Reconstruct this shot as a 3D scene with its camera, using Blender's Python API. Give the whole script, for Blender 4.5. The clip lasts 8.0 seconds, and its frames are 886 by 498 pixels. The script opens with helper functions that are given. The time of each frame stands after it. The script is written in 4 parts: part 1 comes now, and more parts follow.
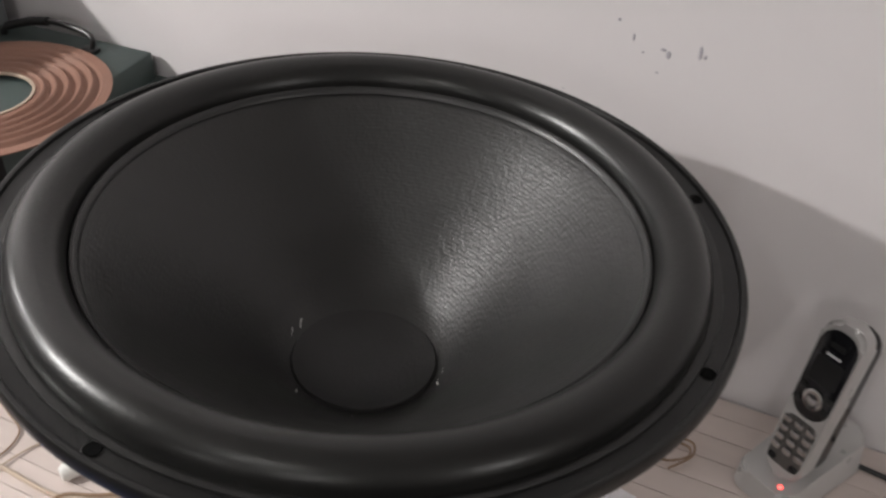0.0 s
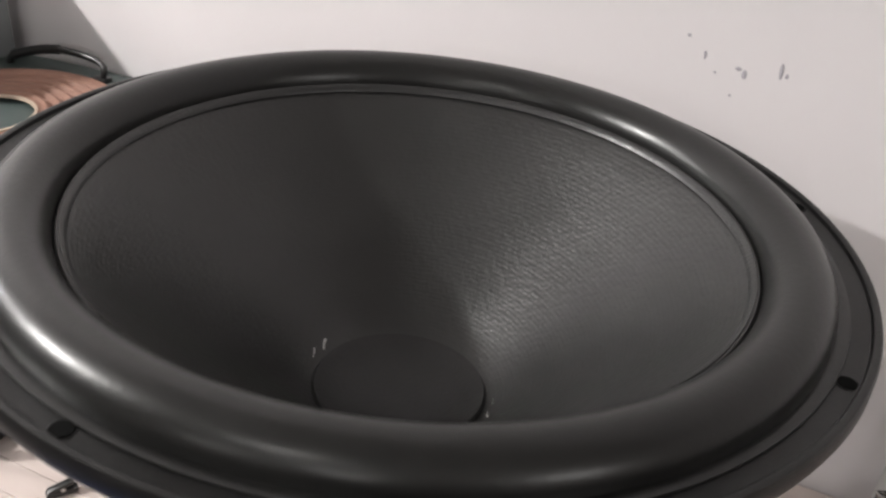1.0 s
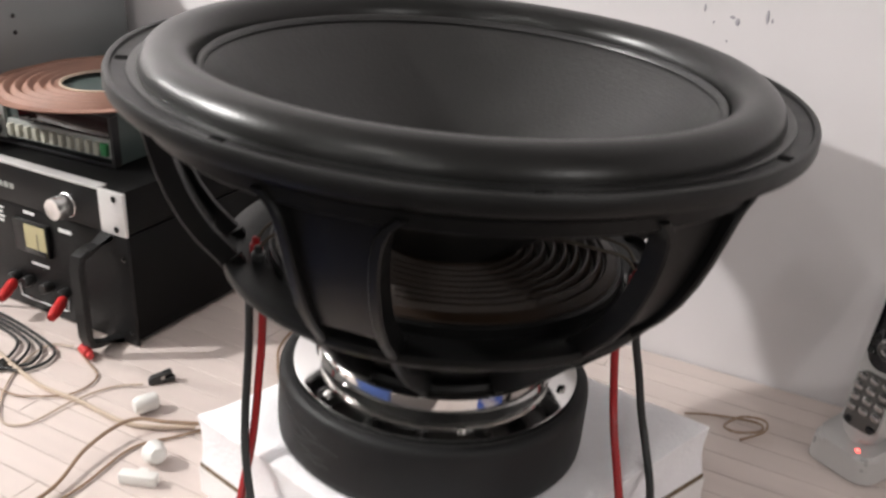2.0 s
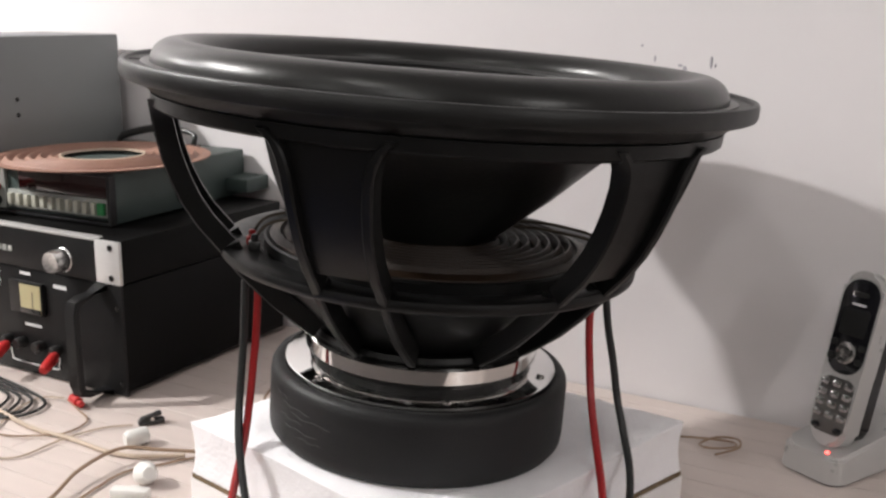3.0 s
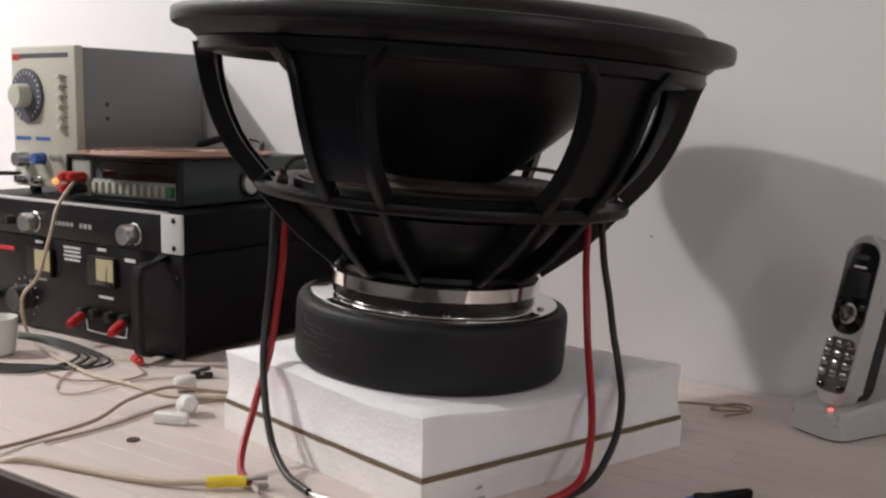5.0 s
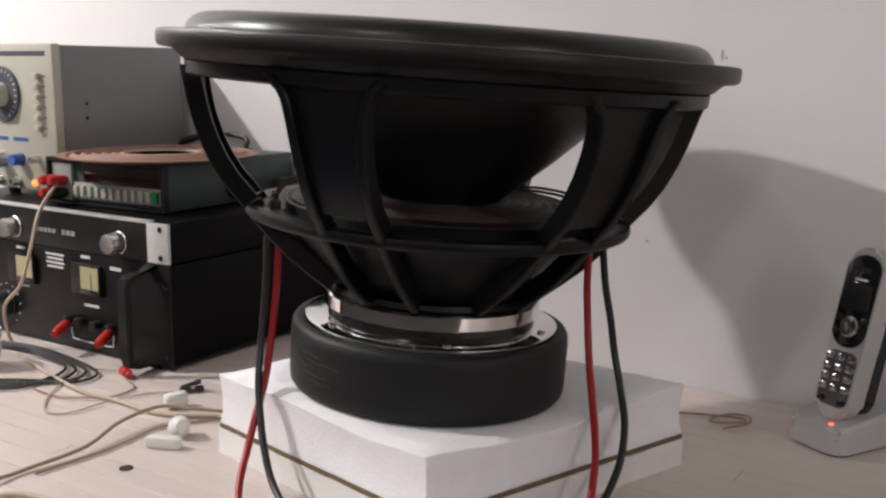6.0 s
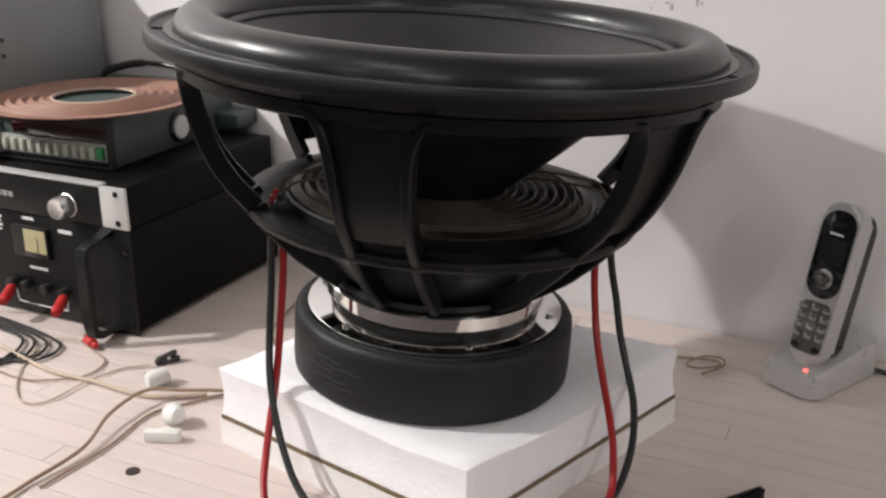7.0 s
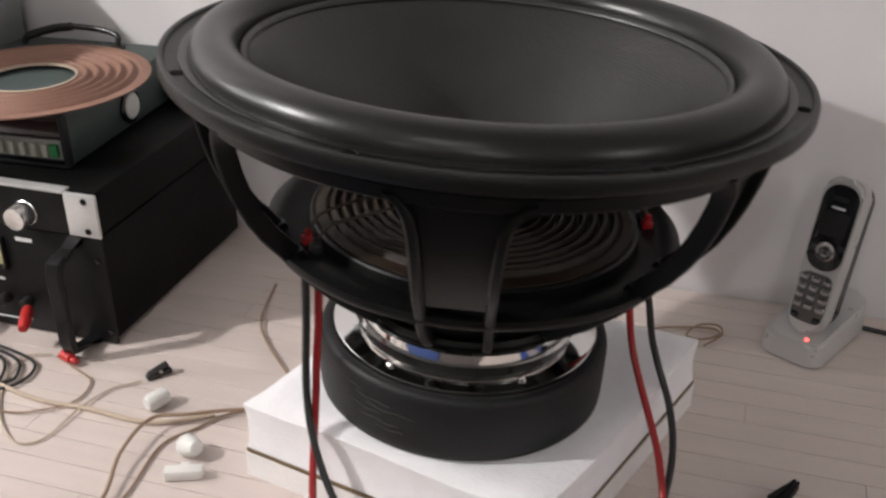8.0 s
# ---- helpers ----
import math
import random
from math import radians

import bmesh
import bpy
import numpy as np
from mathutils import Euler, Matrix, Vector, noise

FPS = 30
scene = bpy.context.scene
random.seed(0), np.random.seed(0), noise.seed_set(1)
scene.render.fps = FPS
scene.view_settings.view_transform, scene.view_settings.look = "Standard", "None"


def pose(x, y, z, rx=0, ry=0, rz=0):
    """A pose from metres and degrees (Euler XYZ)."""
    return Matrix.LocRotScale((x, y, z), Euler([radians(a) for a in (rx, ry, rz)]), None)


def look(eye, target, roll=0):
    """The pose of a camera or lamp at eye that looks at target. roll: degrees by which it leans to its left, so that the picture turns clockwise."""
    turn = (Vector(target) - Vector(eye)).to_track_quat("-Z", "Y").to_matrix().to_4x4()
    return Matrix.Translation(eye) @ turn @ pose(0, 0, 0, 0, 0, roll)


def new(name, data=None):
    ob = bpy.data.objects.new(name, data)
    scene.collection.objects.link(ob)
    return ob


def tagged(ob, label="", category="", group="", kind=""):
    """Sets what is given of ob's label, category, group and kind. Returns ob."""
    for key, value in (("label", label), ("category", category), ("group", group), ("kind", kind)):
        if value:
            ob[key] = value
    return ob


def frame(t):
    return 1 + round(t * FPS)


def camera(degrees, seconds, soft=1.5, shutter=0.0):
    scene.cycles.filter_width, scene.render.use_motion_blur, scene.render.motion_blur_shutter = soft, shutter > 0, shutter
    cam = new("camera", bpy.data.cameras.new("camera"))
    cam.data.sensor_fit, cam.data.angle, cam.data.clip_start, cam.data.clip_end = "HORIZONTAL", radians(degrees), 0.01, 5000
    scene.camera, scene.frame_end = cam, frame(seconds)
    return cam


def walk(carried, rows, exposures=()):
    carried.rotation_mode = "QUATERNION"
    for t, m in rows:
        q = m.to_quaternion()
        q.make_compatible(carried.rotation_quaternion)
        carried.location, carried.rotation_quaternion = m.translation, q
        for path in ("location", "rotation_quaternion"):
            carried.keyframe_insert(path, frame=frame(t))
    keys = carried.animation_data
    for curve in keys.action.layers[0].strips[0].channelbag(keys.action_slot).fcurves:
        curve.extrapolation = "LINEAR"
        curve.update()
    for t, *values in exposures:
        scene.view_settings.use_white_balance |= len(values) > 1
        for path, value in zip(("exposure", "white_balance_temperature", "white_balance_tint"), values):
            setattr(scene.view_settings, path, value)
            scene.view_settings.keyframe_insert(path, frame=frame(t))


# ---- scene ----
cam = camera(47.80, 8.0, soft=2.4, shutter=0.5)
ROWS = [
    (0.0, (0.0966, 0.1407, 0.7326), (-0.4323, 1.2096, -0.1772), 0.62),
    (0.5, (0.0640, 0.1787, 0.6664), (-0.4898, 1.2725, -0.1979), 0.55),
    (1.0, (0.0502, 0.1657, 0.6079), (-0.5309, 1.3290, -0.1398), 2.51),
    (1.5, (0.1103, 0.0881, 0.5779), (-0.5510, 1.2554, -0.0930), 2.17),
    (2.0, (0.1588, -0.0149, 0.5288), (-0.5292, 1.1709, -0.0800), 1.65),
    (2.2, (0.1745, -0.0503, 0.5062), (-0.5168, 1.1528, -0.0636), 0.98),
    (3.5, (0.2294, -0.1281, 0.3569), (-0.4979, 1.1575, 0.0958), 0.55),
    (4.0, (0.2791, -0.1648, 0.3176), (-0.5301, 1.0727, 0.0652), 0.88),
    (5.5, (0.3258, -0.1410, 0.2948), (-0.5212, 1.0818, 0.1019), 1.04),
    (6.0, (0.2943, -0.1367, 0.3467), (-0.5187, 1.0954, 0.0804), 0.45),
    (6.5, (0.2452, -0.1452, 0.4180), (-0.4855, 1.1077, 0.0356), -0.09),
    (7.0, (0.1680, -0.1542, 0.4711), (-0.4386, 1.1198, -0.0378), 0.07),
    (7.5, (0.0953, -0.1213, 0.5192), (-0.3923, 1.1528, -0.1043), -0.71),
    (8.0, (0.0062, -0.1219, 0.5803), (-0.3800, 1.1448, -0.1242), 0.13),
]
walk(cam, [(t, look(e, g, r)) for t, e, g, r in ROWS],
     exposures=[(0.0, -0.35), (1.0, 0.05), (2.0, 0.08), (3.5, -0.10), (4.0, -0.32), (5.5, -0.52), (6.5, -0.18), (7.0, -0.08), (8.0, -0.35)])

# ---------------------------------------------------------------- light
LAMPS = [  # unseen lamps of the room, inferred from shadows and highlights: x, y, height, watts
    (-0.13, -0.80, 1.56, 9.0), (-2.00, -0.42, 1.56, 190.0), (2.20, -0.48, 1.03, 26.0), (0.45, -1.45, 1.05, 14.0), (-0.90, -3.20, 1.56, 20.0),
    (-1.95, 0.34, 0.92, 26.0)]
CEIL = 1.62
FLOOR = -0.75
WALL_Y = 0.910

world = bpy.data.worlds.new("room_world")
scene.world = world
world.use_nodes = True
world.node_tree.nodes["Background"].inputs[0].default_value = (1.0, 0.93, 0.88, 1)
world.node_tree.nodes["Background"].inputs[1].default_value = 0.0

for lx, ly, lz, lw in LAMPS:
    ld = bpy.data.lights.new("room_lamp", "POINT")
    ld.energy, ld.color, ld.shadow_soft_size = lw, (1.0, 0.975, 0.955), 0.04
    new("room_lamp", ld).location = (lx, ly, lz)


# ---------------------------------------------------------------- materials
def material(name, color, rough=0.5, metal=0.0, vary=0.0, scale=8.0, bump=0.0, bscale=200.0, spec=0.5, coat=0.0,
             stretch=(1, 1, 1), random_tint=0.0, dark=None, sheen=0.0):
    m = bpy.data.materials.new(name)
    m.use_nodes = True
    nt = m.node_tree
    b = nt.nodes["Principled BSDF"]
    b.inputs["Base Color"].default_value = (*color, 1)
    b.inputs["Roughness"].default_value = rough
    b.inputs["Metallic"].default_value = metal
    b.inputs["Specular IOR Level"].default_value = spec
    b.inputs["Coat Weight"].default_value = coat
    b.inputs["Sheen Weight"].default_value = sheen
    tc = nt.nodes.new("ShaderNodeTexCoord")
    mp = nt.nodes.new("ShaderNodeMapping")
    mp.inputs["Scale"].default_value = stretch
    nt.links.new(tc.outputs["Object"], mp.inputs["Vector"])
    if vary > 0:
        n1 = nt.nodes.new("ShaderNodeTexNoise")
        n1.inputs["Scale"].default_value, n1.inputs["Detail"].default_value = scale, 6
        nt.links.new(mp.outputs[0], n1.inputs["Vector"])
        ramp = nt.nodes.new("ShaderNodeMix")
        ramp.data_type = "RGBA"
        lo = dark or tuple(c * (1 - vary) for c in color)
        hi = tuple(min(1, c * (1 + vary * 0.6)) for c in color)
        ramp.inputs[6].default_value, ramp.inputs[7].default_value = (*lo, 1), (*hi, 1)
        nt.links.new(n1.outputs["Fac"], ramp.inputs[0])
        out = ramp.outputs[2]
        if random_tint > 0:
            oi = nt.nodes.new("ShaderNodeObjectInfo")
            hs = nt.nodes.new("ShaderNodeHueSaturation")
            mr = nt.nodes.new("ShaderNodeMapRange")
            mr.inputs[3].default_value, mr.inputs[4].default_value = 1 - random_tint, 1 + random_tint
            nt.links.new(oi.outputs["Random"], mr.inputs[0])
            nt.links.new(mr.outputs[0], hs.inputs["Value"])
            nt.links.new(out, hs.inputs["Color"])
            out = hs.outputs[0]
        nt.links.new(out, b.inputs["Base Color"])
        rr = nt.nodes.new("ShaderNodeMapRange")
        rr.inputs[3].default_value, rr.inputs[4].default_value = max(0, rough - 0.08), min(1, rough + 0.08)
        nt.links.new(n1.outputs["Fac"], rr.inputs[0])
        nt.links.new(rr.outputs[0], b.inputs["Roughness"])
    if bump > 0:
        n2 = nt.nodes.new("ShaderNodeTexNoise")
        n2.inputs["Scale"].default_value, n2.inputs["Detail"].default_value = bscale, 4
        nt.links.new(mp.outputs[0], n2.inputs["Vector"])
        bp = nt.nodes.new("ShaderNodeBump")
        bp.inputs["Strength"].default_value, bp.inputs["Distance"].default_value = bump, 0.002
        nt.links.new(n2.outputs["Fac"], bp.inputs["Height"])
        nt.links.new(bp.outputs[0], b.inputs["Normal"])
    return m


def glow(name, color, strength):
    m = bpy.data.materials.new(name)
    m.use_nodes = True
    b = m.node_tree.nodes["Principled BSDF"]
    b.inputs["Base Color"].default_value = (*color, 1)
    b.inputs["Emission Color"].default_value = (*color, 1)
    b.inputs["Emission Strength"].default_value = strength
    return m


M_WALL = material("painted_plaster", (0.70, 0.675, 0.68), 0.75, vary=0.05, scale=5, bump=0.10, bscale=160)
# Ceiling and carpet colours are lowered so that less light bounces back.
M_CEIL = material("dimmed_ceiling_paint", (0.55, 0.54, 0.53), 0.85, vary=0.03, scale=4)
# Wall paint greyed on the walls out of view, to cut bounced light.
M_SIDE = material("dimmed_wall_paint", (0.34, 0.32, 0.31), 0.8, vary=0.05, scale=5, bump=0.1, bscale=160)
M_FLOOR = material("dimmed_carpet", (0.10, 0.085, 0.08), 0.95, vary=0.25, scale=40, bump=0.4, bscale=300)
M_PLANK = material("pale_laminate", (0.63, 0.545, 0.505), 0.42, vary=0.10, scale=7, bump=0.05, bscale=60,
                   stretch=(1.2, 14, 14), random_tint=0.03)
M_JOINT = material("laminate_joint", (0.40, 0.33, 0.30), 0.8, vary=0.2, scale=30)
M_EDGE = material("dark_edge_band", (0.035, 0.018, 0.014), 0.5, vary=0.3, scale=30)
M_LEG = material("dark_table_leg", (0.05, 0.04, 0.035), 0.5, vary=0.2, scale=20)
M_FOAM = material("white_packing_foam", (0.95, 0.92, 0.955), 0.9, vary=0.05, scale=60, bump=0.55, bscale=260, spec=0.2)
M_FOAM.node_tree.nodes["Principled BSDF"].inputs["Subsurface Weight"].default_value = 0.5
M_FOAM.node_tree.nodes["Principled BSDF"].inputs["Subsurface Scale"].default_value = 0.006
M_FOAM.node_tree.nodes["Principled BSDF"].inputs["Subsurface Radius"].default_value = (1.0, 1.0, 1.0)
M_FOAM2 = material("cream_packing_foam", (0.86, 0.83, 0.82), 0.92, vary=0.07, scale=50, bump=0.5, bscale=220, spec=0.2)
M_CARD = material("brown_corrugated_card", (0.20, 0.14, 0.08), 0.9, vary=0.5, scale=150, bump=0.9, bscale=400)
M_BASKET = material("black_cast_aluminium", (0.0046, 0.0046, 0.0046), 0.40, vary=0.25, scale=60, bump=0.10, bscale=700, spec=0.26)
M_RIM = material("black_powder_coat", (0.0068, 0.0068, 0.0066), 0.40, vary=0.2, scale=50, bump=0.10, bscale=900, spec=0.35)
M_SURR = material("black_rubber_surround", (0.0105, 0.0105, 0.0100), 0.31, vary=0.2, scale=14, bump=0.05, bscale=300, spec=0.38)
M_CONE = material("black_woven_cone", (0.0190, 0.0190, 0.0184), 0.37, vary=0.25, scale=25, bump=0.0, spec=0.55)
M_SEAM = material("glued_cone_seam", (0.022, 0.022, 0.022), 0.32, vary=0.2, scale=60, bump=0.2, bscale=500)
M_CAP = material("black_dust_cap", (0.013, 0.013, 0.013), 0.55, vary=0.2, scale=40, bump=0.2, bscale=400)
M_BOOT = material("black_rubber_boot", (0.011, 0.011, 0.0115), 0.55, vary=0.2, scale=25, bump=0.15, bscale=500, spec=0.3)
M_SCUFF = material("rubbed_rubber", (0.035, 0.035, 0.036), 0.7, vary=0.4, scale=150)
M_HOLE = material("bolt_hole_shade", (0.002, 0.002, 0.002), 0.9, spec=0.1)
M_CHROME = material("polished_chrome", (0.78, 0.77, 0.76), 0.07, metal=1.0, vary=0.03, scale=20)
M_GLOSS = material("gloss_black_plate", (0.012, 0.012, 0.012), 0.12, vary=0.1, scale=30)
# Amber cloth with the shade inside the basket put into its colour.
M_SPIDER = material("shaded_spider_cloth", (0.022, 0.0105, 0.0040), 0.42, vary=0.35, scale=80, bump=0.5, bscale=900)
# Pale colour of the glints painted on the cone.
M_GLINT = material("painted_glint", (0.55, 0.55, 0.53), 0.35, vary=0.5, scale=300)
M_TINSEL = material("tinsel_braid", (0.06, 0.045, 0.03), 0.5, metal=0.2, vary=0.2, scale=200)
M_RED = material("red_wire_jacket", (0.34, 0.010, 0.012), 0.36, vary=0.15, scale=40)
M_BLACKW = material("black_wire_jacket", (0.016, 0.017, 0.017), 0.4, vary=0.15, scale=40)
M_PANEL = material("black_front_panel", (0.006, 0.006, 0.0065), 0.42, vary=0.2, scale=30, bump=0.05, bscale=600, spec=0.3)
M_STEEL = material("black_chassis_steel", (0.0035, 0.0035, 0.0036), 0.5, vary=0.3, scale=25, bump=0.15, bscale=500, spec=0.11)
M_ALU = material("brushed_aluminium", (0.66, 0.65, 0.64), 0.38, metal=0.35, vary=0.1, scale=40, stretch=(1, 1, 20))
M_KNOB = material("turned_aluminium_knob", (0.68, 0.67, 0.66), 0.25, metal=0.9, vary=0.08, scale=50)
M_METER = material("cream_meter_face", (0.42, 0.37, 0.21), 0.45, vary=0.08, scale=30)
M_INK = material("white_panel_ink", (0.65, 0.65, 0.65), 0.6)
M_DARKINK = material("dark_panel_ink", (0.06, 0.06, 0.08), 0.6)
M_BLUEINK = material("blue_panel_ink", (0.04, 0.10, 0.30), 0.5)
M_GREY = material("grey_painted_steel", (0.185, 0.195, 0.20), 0.5, vary=0.06, scale=10, bump=0.05, bscale=500)
M_CREAM = material("cream_front_panel", (0.43, 0.41, 0.34), 0.5, vary=0.06, scale=15)
M_TEAL = material("dark_teal_plastic_case", (0.046, 0.066, 0.062), 0.5, vary=0.12, scale=20, bump=0.08, bscale=600)
M_RUST = material("copper_brown_spider", (0.26, 0.135, 0.095), 0.6, vary=0.3, scale=30, bump=0.35, bscale=700)
M_WINDOW = material("dark_red_display_window", (0.020, 0.006, 0.006), 0.12, vary=0.1, scale=10)
M_BTN = material("ivory_push_button", (0.48, 0.47, 0.40), 0.4, vary=0.08, scale=60)
M_STRIP = material("grey_button_strip", (0.30, 0.31, 0.29), 0.5, vary=0.1, scale=30)
M_GREEN = material("green_push_button", (0.03, 0.22, 0.07), 0.4)
M_REDP = material("red_banana_plug", (0.48, 0.025, 0.025), 0.35, vary=0.12, scale=60)
M_BLKP = material("black_binding_post", (0.018, 0.018, 0.018), 0.3, vary=0.1, scale=60)
M_WHITEP = material("white_plastic", (0.74, 0.73, 0.70), 0.42, vary=0.05, scale=60)
M_SILVER = material("silver_phone_plastic", (0.50, 0.49, 0.48), 0.30, metal=0.2, vary=0.02, scale=60)
M_PBLACK = material("gloss_black_phone_plastic", (0.010, 0.010, 0.012), 0.12)
M_SCREEN = material("unlit_grey_screen", (0.022, 0.022, 0.022), 0.15)
M_KEYPAD = material("smoked_keypad", (0.11, 0.105, 0.10), 0.14, metal=0.3, vary=0.2, scale=90)
M_KEY = material("clear_silver_key", (0.46, 0.45, 0.44), 0.16, metal=0.9)
M_BEIGE = material("beige_cable_jacket", (0.50, 0.40, 0.31), 0.5, vary=0.12, scale=60)
M_BROWN = material("clear_brown_zip_cord", (0.30, 0.20, 0.13), 0.4, vary=0.15, scale=60)
M_YELLOW = material("yellow_vinyl_boot", (0.75, 0.58, 0.03), 0.4, vary=0.08, scale=60)
M_NICKEL = material("nickel_clip", (0.45, 0.43, 0.40), 0.3, metal=0.9, vary=0.1, scale=100)
M_BLUE = material("blue_vinyl_grip", (0.015, 0.05, 0.26), 0.4, vary=0.12, scale=50)
M_BLUEC = material("blue_seat_fabric", (0.02, 0.055, 0.20), 0.85, vary=0.25, scale=80, bump=0.4, bscale=500)
M_SMUDGE = material("dark_wall_smudge", (0.44, 0.42, 0.46), 0.9, vary=0.4, scale=200)
M_LED = glow("red_led", (1.0, 0.06, 0.05), 7.0)
M_ORANGE = glow("orange_pilot_lamp", (1.0, 0.30, 0.08), 1.6)
M_BULB = glow("lamp_glass", (1.0, 0.9, 0.8), 6.0)
M_GLASS = material("meter_glass", (0.9, 0.9, 0.9), 0.05)
M_GLASS.node_tree.nodes["Principled BSDF"].inputs["Transmission Weight"].default_value = 1.0


def cone_relief(m):
    """Fine pressed rings and a cross-hatched weave on the cone."""
    nt = m.node_tree
    b = nt.nodes["Principled BSDF"]
    tc = nt.nodes.new("ShaderNodeTexCoord")
    w = nt.nodes.new("ShaderNodeTexWave")
    w.wave_type, w.rings_direction = "RINGS", "Z"
    w.inputs["Scale"].default_value, w.inputs["Distortion"].default_value = 150, 2.5
    w.inputs["Detail"].default_value = 3
    nt.links.new(tc.outputs["Object"], w.inputs["Vector"])
    n = nt.nodes.new("ShaderNodeTexNoise")
    n.inputs["Scale"].default_value, n.inputs["Detail"].default_value = 330, 5
    mp = nt.nodes.new("ShaderNodeMapping")
    mp.inputs["Scale"].default_value = (1, 1, 0.16)
    nt.links.new(tc.outputs["Object"], mp.inputs["Vector"])
    nt.links.new(mp.outputs[0], n.inputs["Vector"])
    add = nt.nodes.new("ShaderNodeMath")
    add.operation = "ADD"
    half = nt.nodes.new("ShaderNodeMath")
    half.operation = "MULTIPLY"
    half.inputs[1].default_value = 0.10
    nt.links.new(w.outputs["Fac"], half.inputs[0])
    nt.links.new(half.outputs[0], add.inputs[0])
    nt.links.new(n.outputs["Fac"], add.inputs[1])
    bp = nt.nodes.new("ShaderNodeBump")
    bp.inputs["Strength"].default_value, bp.inputs["Distance"].default_value = 0.48, 0.0008
    nt.links.new(add.outputs[0], bp.inputs["Height"])
    nt.links.new(bp.outputs[0], b.inputs["Normal"])


cone_relief(M_CONE)


# ---------------------------------------------------------------- mesh helpers
def finish(name, bm, mat, smooth=True, angle=40):
    bmesh.ops.recalc_face_normals(bm, faces=bm.faces)
    me = bpy.data.meshes.new(name)
    bm.to_mesh(me)
    bm.free()
    me.materials.append(mat)
    if smooth:
        me.polygons.foreach_set("use_smooth", [True] * len(me.polygons))
        me.set_sharp_from_angle(angle=radians(angle))
    return me


def part(name, bm, mat, parent, label="", m=None, smooth=True, angle=40):
    ob = new(name, finish(name, bm, mat, smooth, angle))
    ob.parent = parent
    if m is not None:
        ob.matrix_basis = m
    if label:
        ob["label"] = label
    return ob


def thing(name, bm, mat, label, category, m=None, group="", kind="", smooth=True, angle=40):
    ob = new(name, finish(name, bm, mat, smooth, angle))
    if m is not None:
        ob.matrix_basis = m
    return tagged(ob, label, category, group, kind)


def empty(name, label, category, m=None, group="", kind=""):
    ob = new(name)
    ob.empty_display_size = 0.02
    if m is not None:
        ob.matrix_basis = m
    return tagged(ob, label, category, group, kind)


def box(x0, x1, y0, y1, z0, z1, bevel=0.0, seg=2, bm=None):
    own = bmesh.new()
    bmesh.ops.create_cube(own, size=1)
    for v in own.verts:
        v.co = Vector((x0 + (v.co.x + 0.5) * (x1 - x0), y0 + (v.co.y + 0.5) * (y1 - y0), z0 + (v.co.z + 0.5) * (z1 - z0)))
    if bevel > 0:
        bmesh.ops.bevel(own, geom=own.edges[:], offset=bevel, segments=seg, profile=0.5, affect="EDGES")
    return own if bm is None else join(bm, own)


def join(bm, other, m=None):
    """Adds the faces of other to bm."""
    if m is not None:
        bmesh.ops.transform(other, matrix=m, verts=other.verts)
    made = {v: bm.verts.new(v.co) for v in other.verts}
    for f in other.faces:
        bm.faces.new([made[v] for v in f.verts])
    other.free()
    return bm


def lathe(profile, n=96, closed=False, bm=None):
    """Turns (r, z) points round z."""
    bm = bm or bmesh.new()
    rings = []
    for r, z in profile:
        if r < 1e-6:
            rings.append([bm.verts.new((0, 0, z))])
        else:
            rings.append([bm.verts.new((r * math.cos(2 * math.pi * i / n), r * math.sin(2 * math.pi * i / n), z)) for i in range(n)])
    pairs = list(zip(rings, rings[1:]))
    if closed:
        pairs.append((rings[-1], rings[0]))
    for a, b in pairs:
        for i in range(n):
            j = (i + 1) % n
            if len(a) == 1 and len(b) == 1:
                continue
            if len(a) == 1:
                bm.faces.new((a[0], b[i], b[j]))
            elif len(b) == 1:
                bm.faces.new((a[i], b[0], a[j]))
            else:
                bm.faces.new((a[i], b[i], b[j], a[j]))
    return bm


def cylinder(r, z0, z1, n=24, bevel=0.0008, bm=None):
    return lathe([(0, z0), (r - bevel, z0), (r, z0 + bevel), (r, z1 - bevel), (r - bevel, z1), (0, z1)], n, bm=bm)


def spline(points, steps=10):
    """A smooth line through the points."""
    p = [Vector(q) for q in points]
    p = [p[0] * 2 - p[1]] + p + [p[-1] * 2 - p[-2]]
    out = []
    for i in range(1, len(p) - 2):
        for k in range(steps):
            t = k / steps
            a, b, c, d = p[i - 1], p[i], p[i + 1], p[i + 2]
            out.append(0.5 * (2 * b + (c - a) * t + (2 * a - 5 * b + 4 * c - d) * t * t + (3 * b - a - 3 * c + d) * t ** 3))
    return out + [p[-2]]


def tube(points, r, steps=10, n=10, bm=None, flat=1.0, caps=True):
    bm = bm or bmesh.new()
    line = spline(points, steps) if steps > 1 else [Vector(q) for q in points]
    rings = []
    up = Vector((0.13, 0.21, 1)).normalized()
    for i, q in enumerate(line):
        d = (line[min(i + 1, len(line) - 1)] - line[max(i - 1, 0)]).normalized()
        s = d.cross(up)
        if s.length < 1e-3:
            s = d.cross(Vector((1, 0, 0)))
        s.normalize()
        u = s.cross(d)
        rings.append([bm.verts.new(q + r * (math.cos(2 * math.pi * k / n) * s + flat * math.sin(2 * math.pi * k / n) * u)) for k in range(n)])
    for a, b in zip(rings, rings[1:]):
        for k in range(n):
            bm.faces.new((a[k], a[(k + 1) % n], b[(k + 1) % n], b[k]))
    if caps:
        bm.faces.new(rings[0])
        bm.faces.new(rings[-1])
    return bm


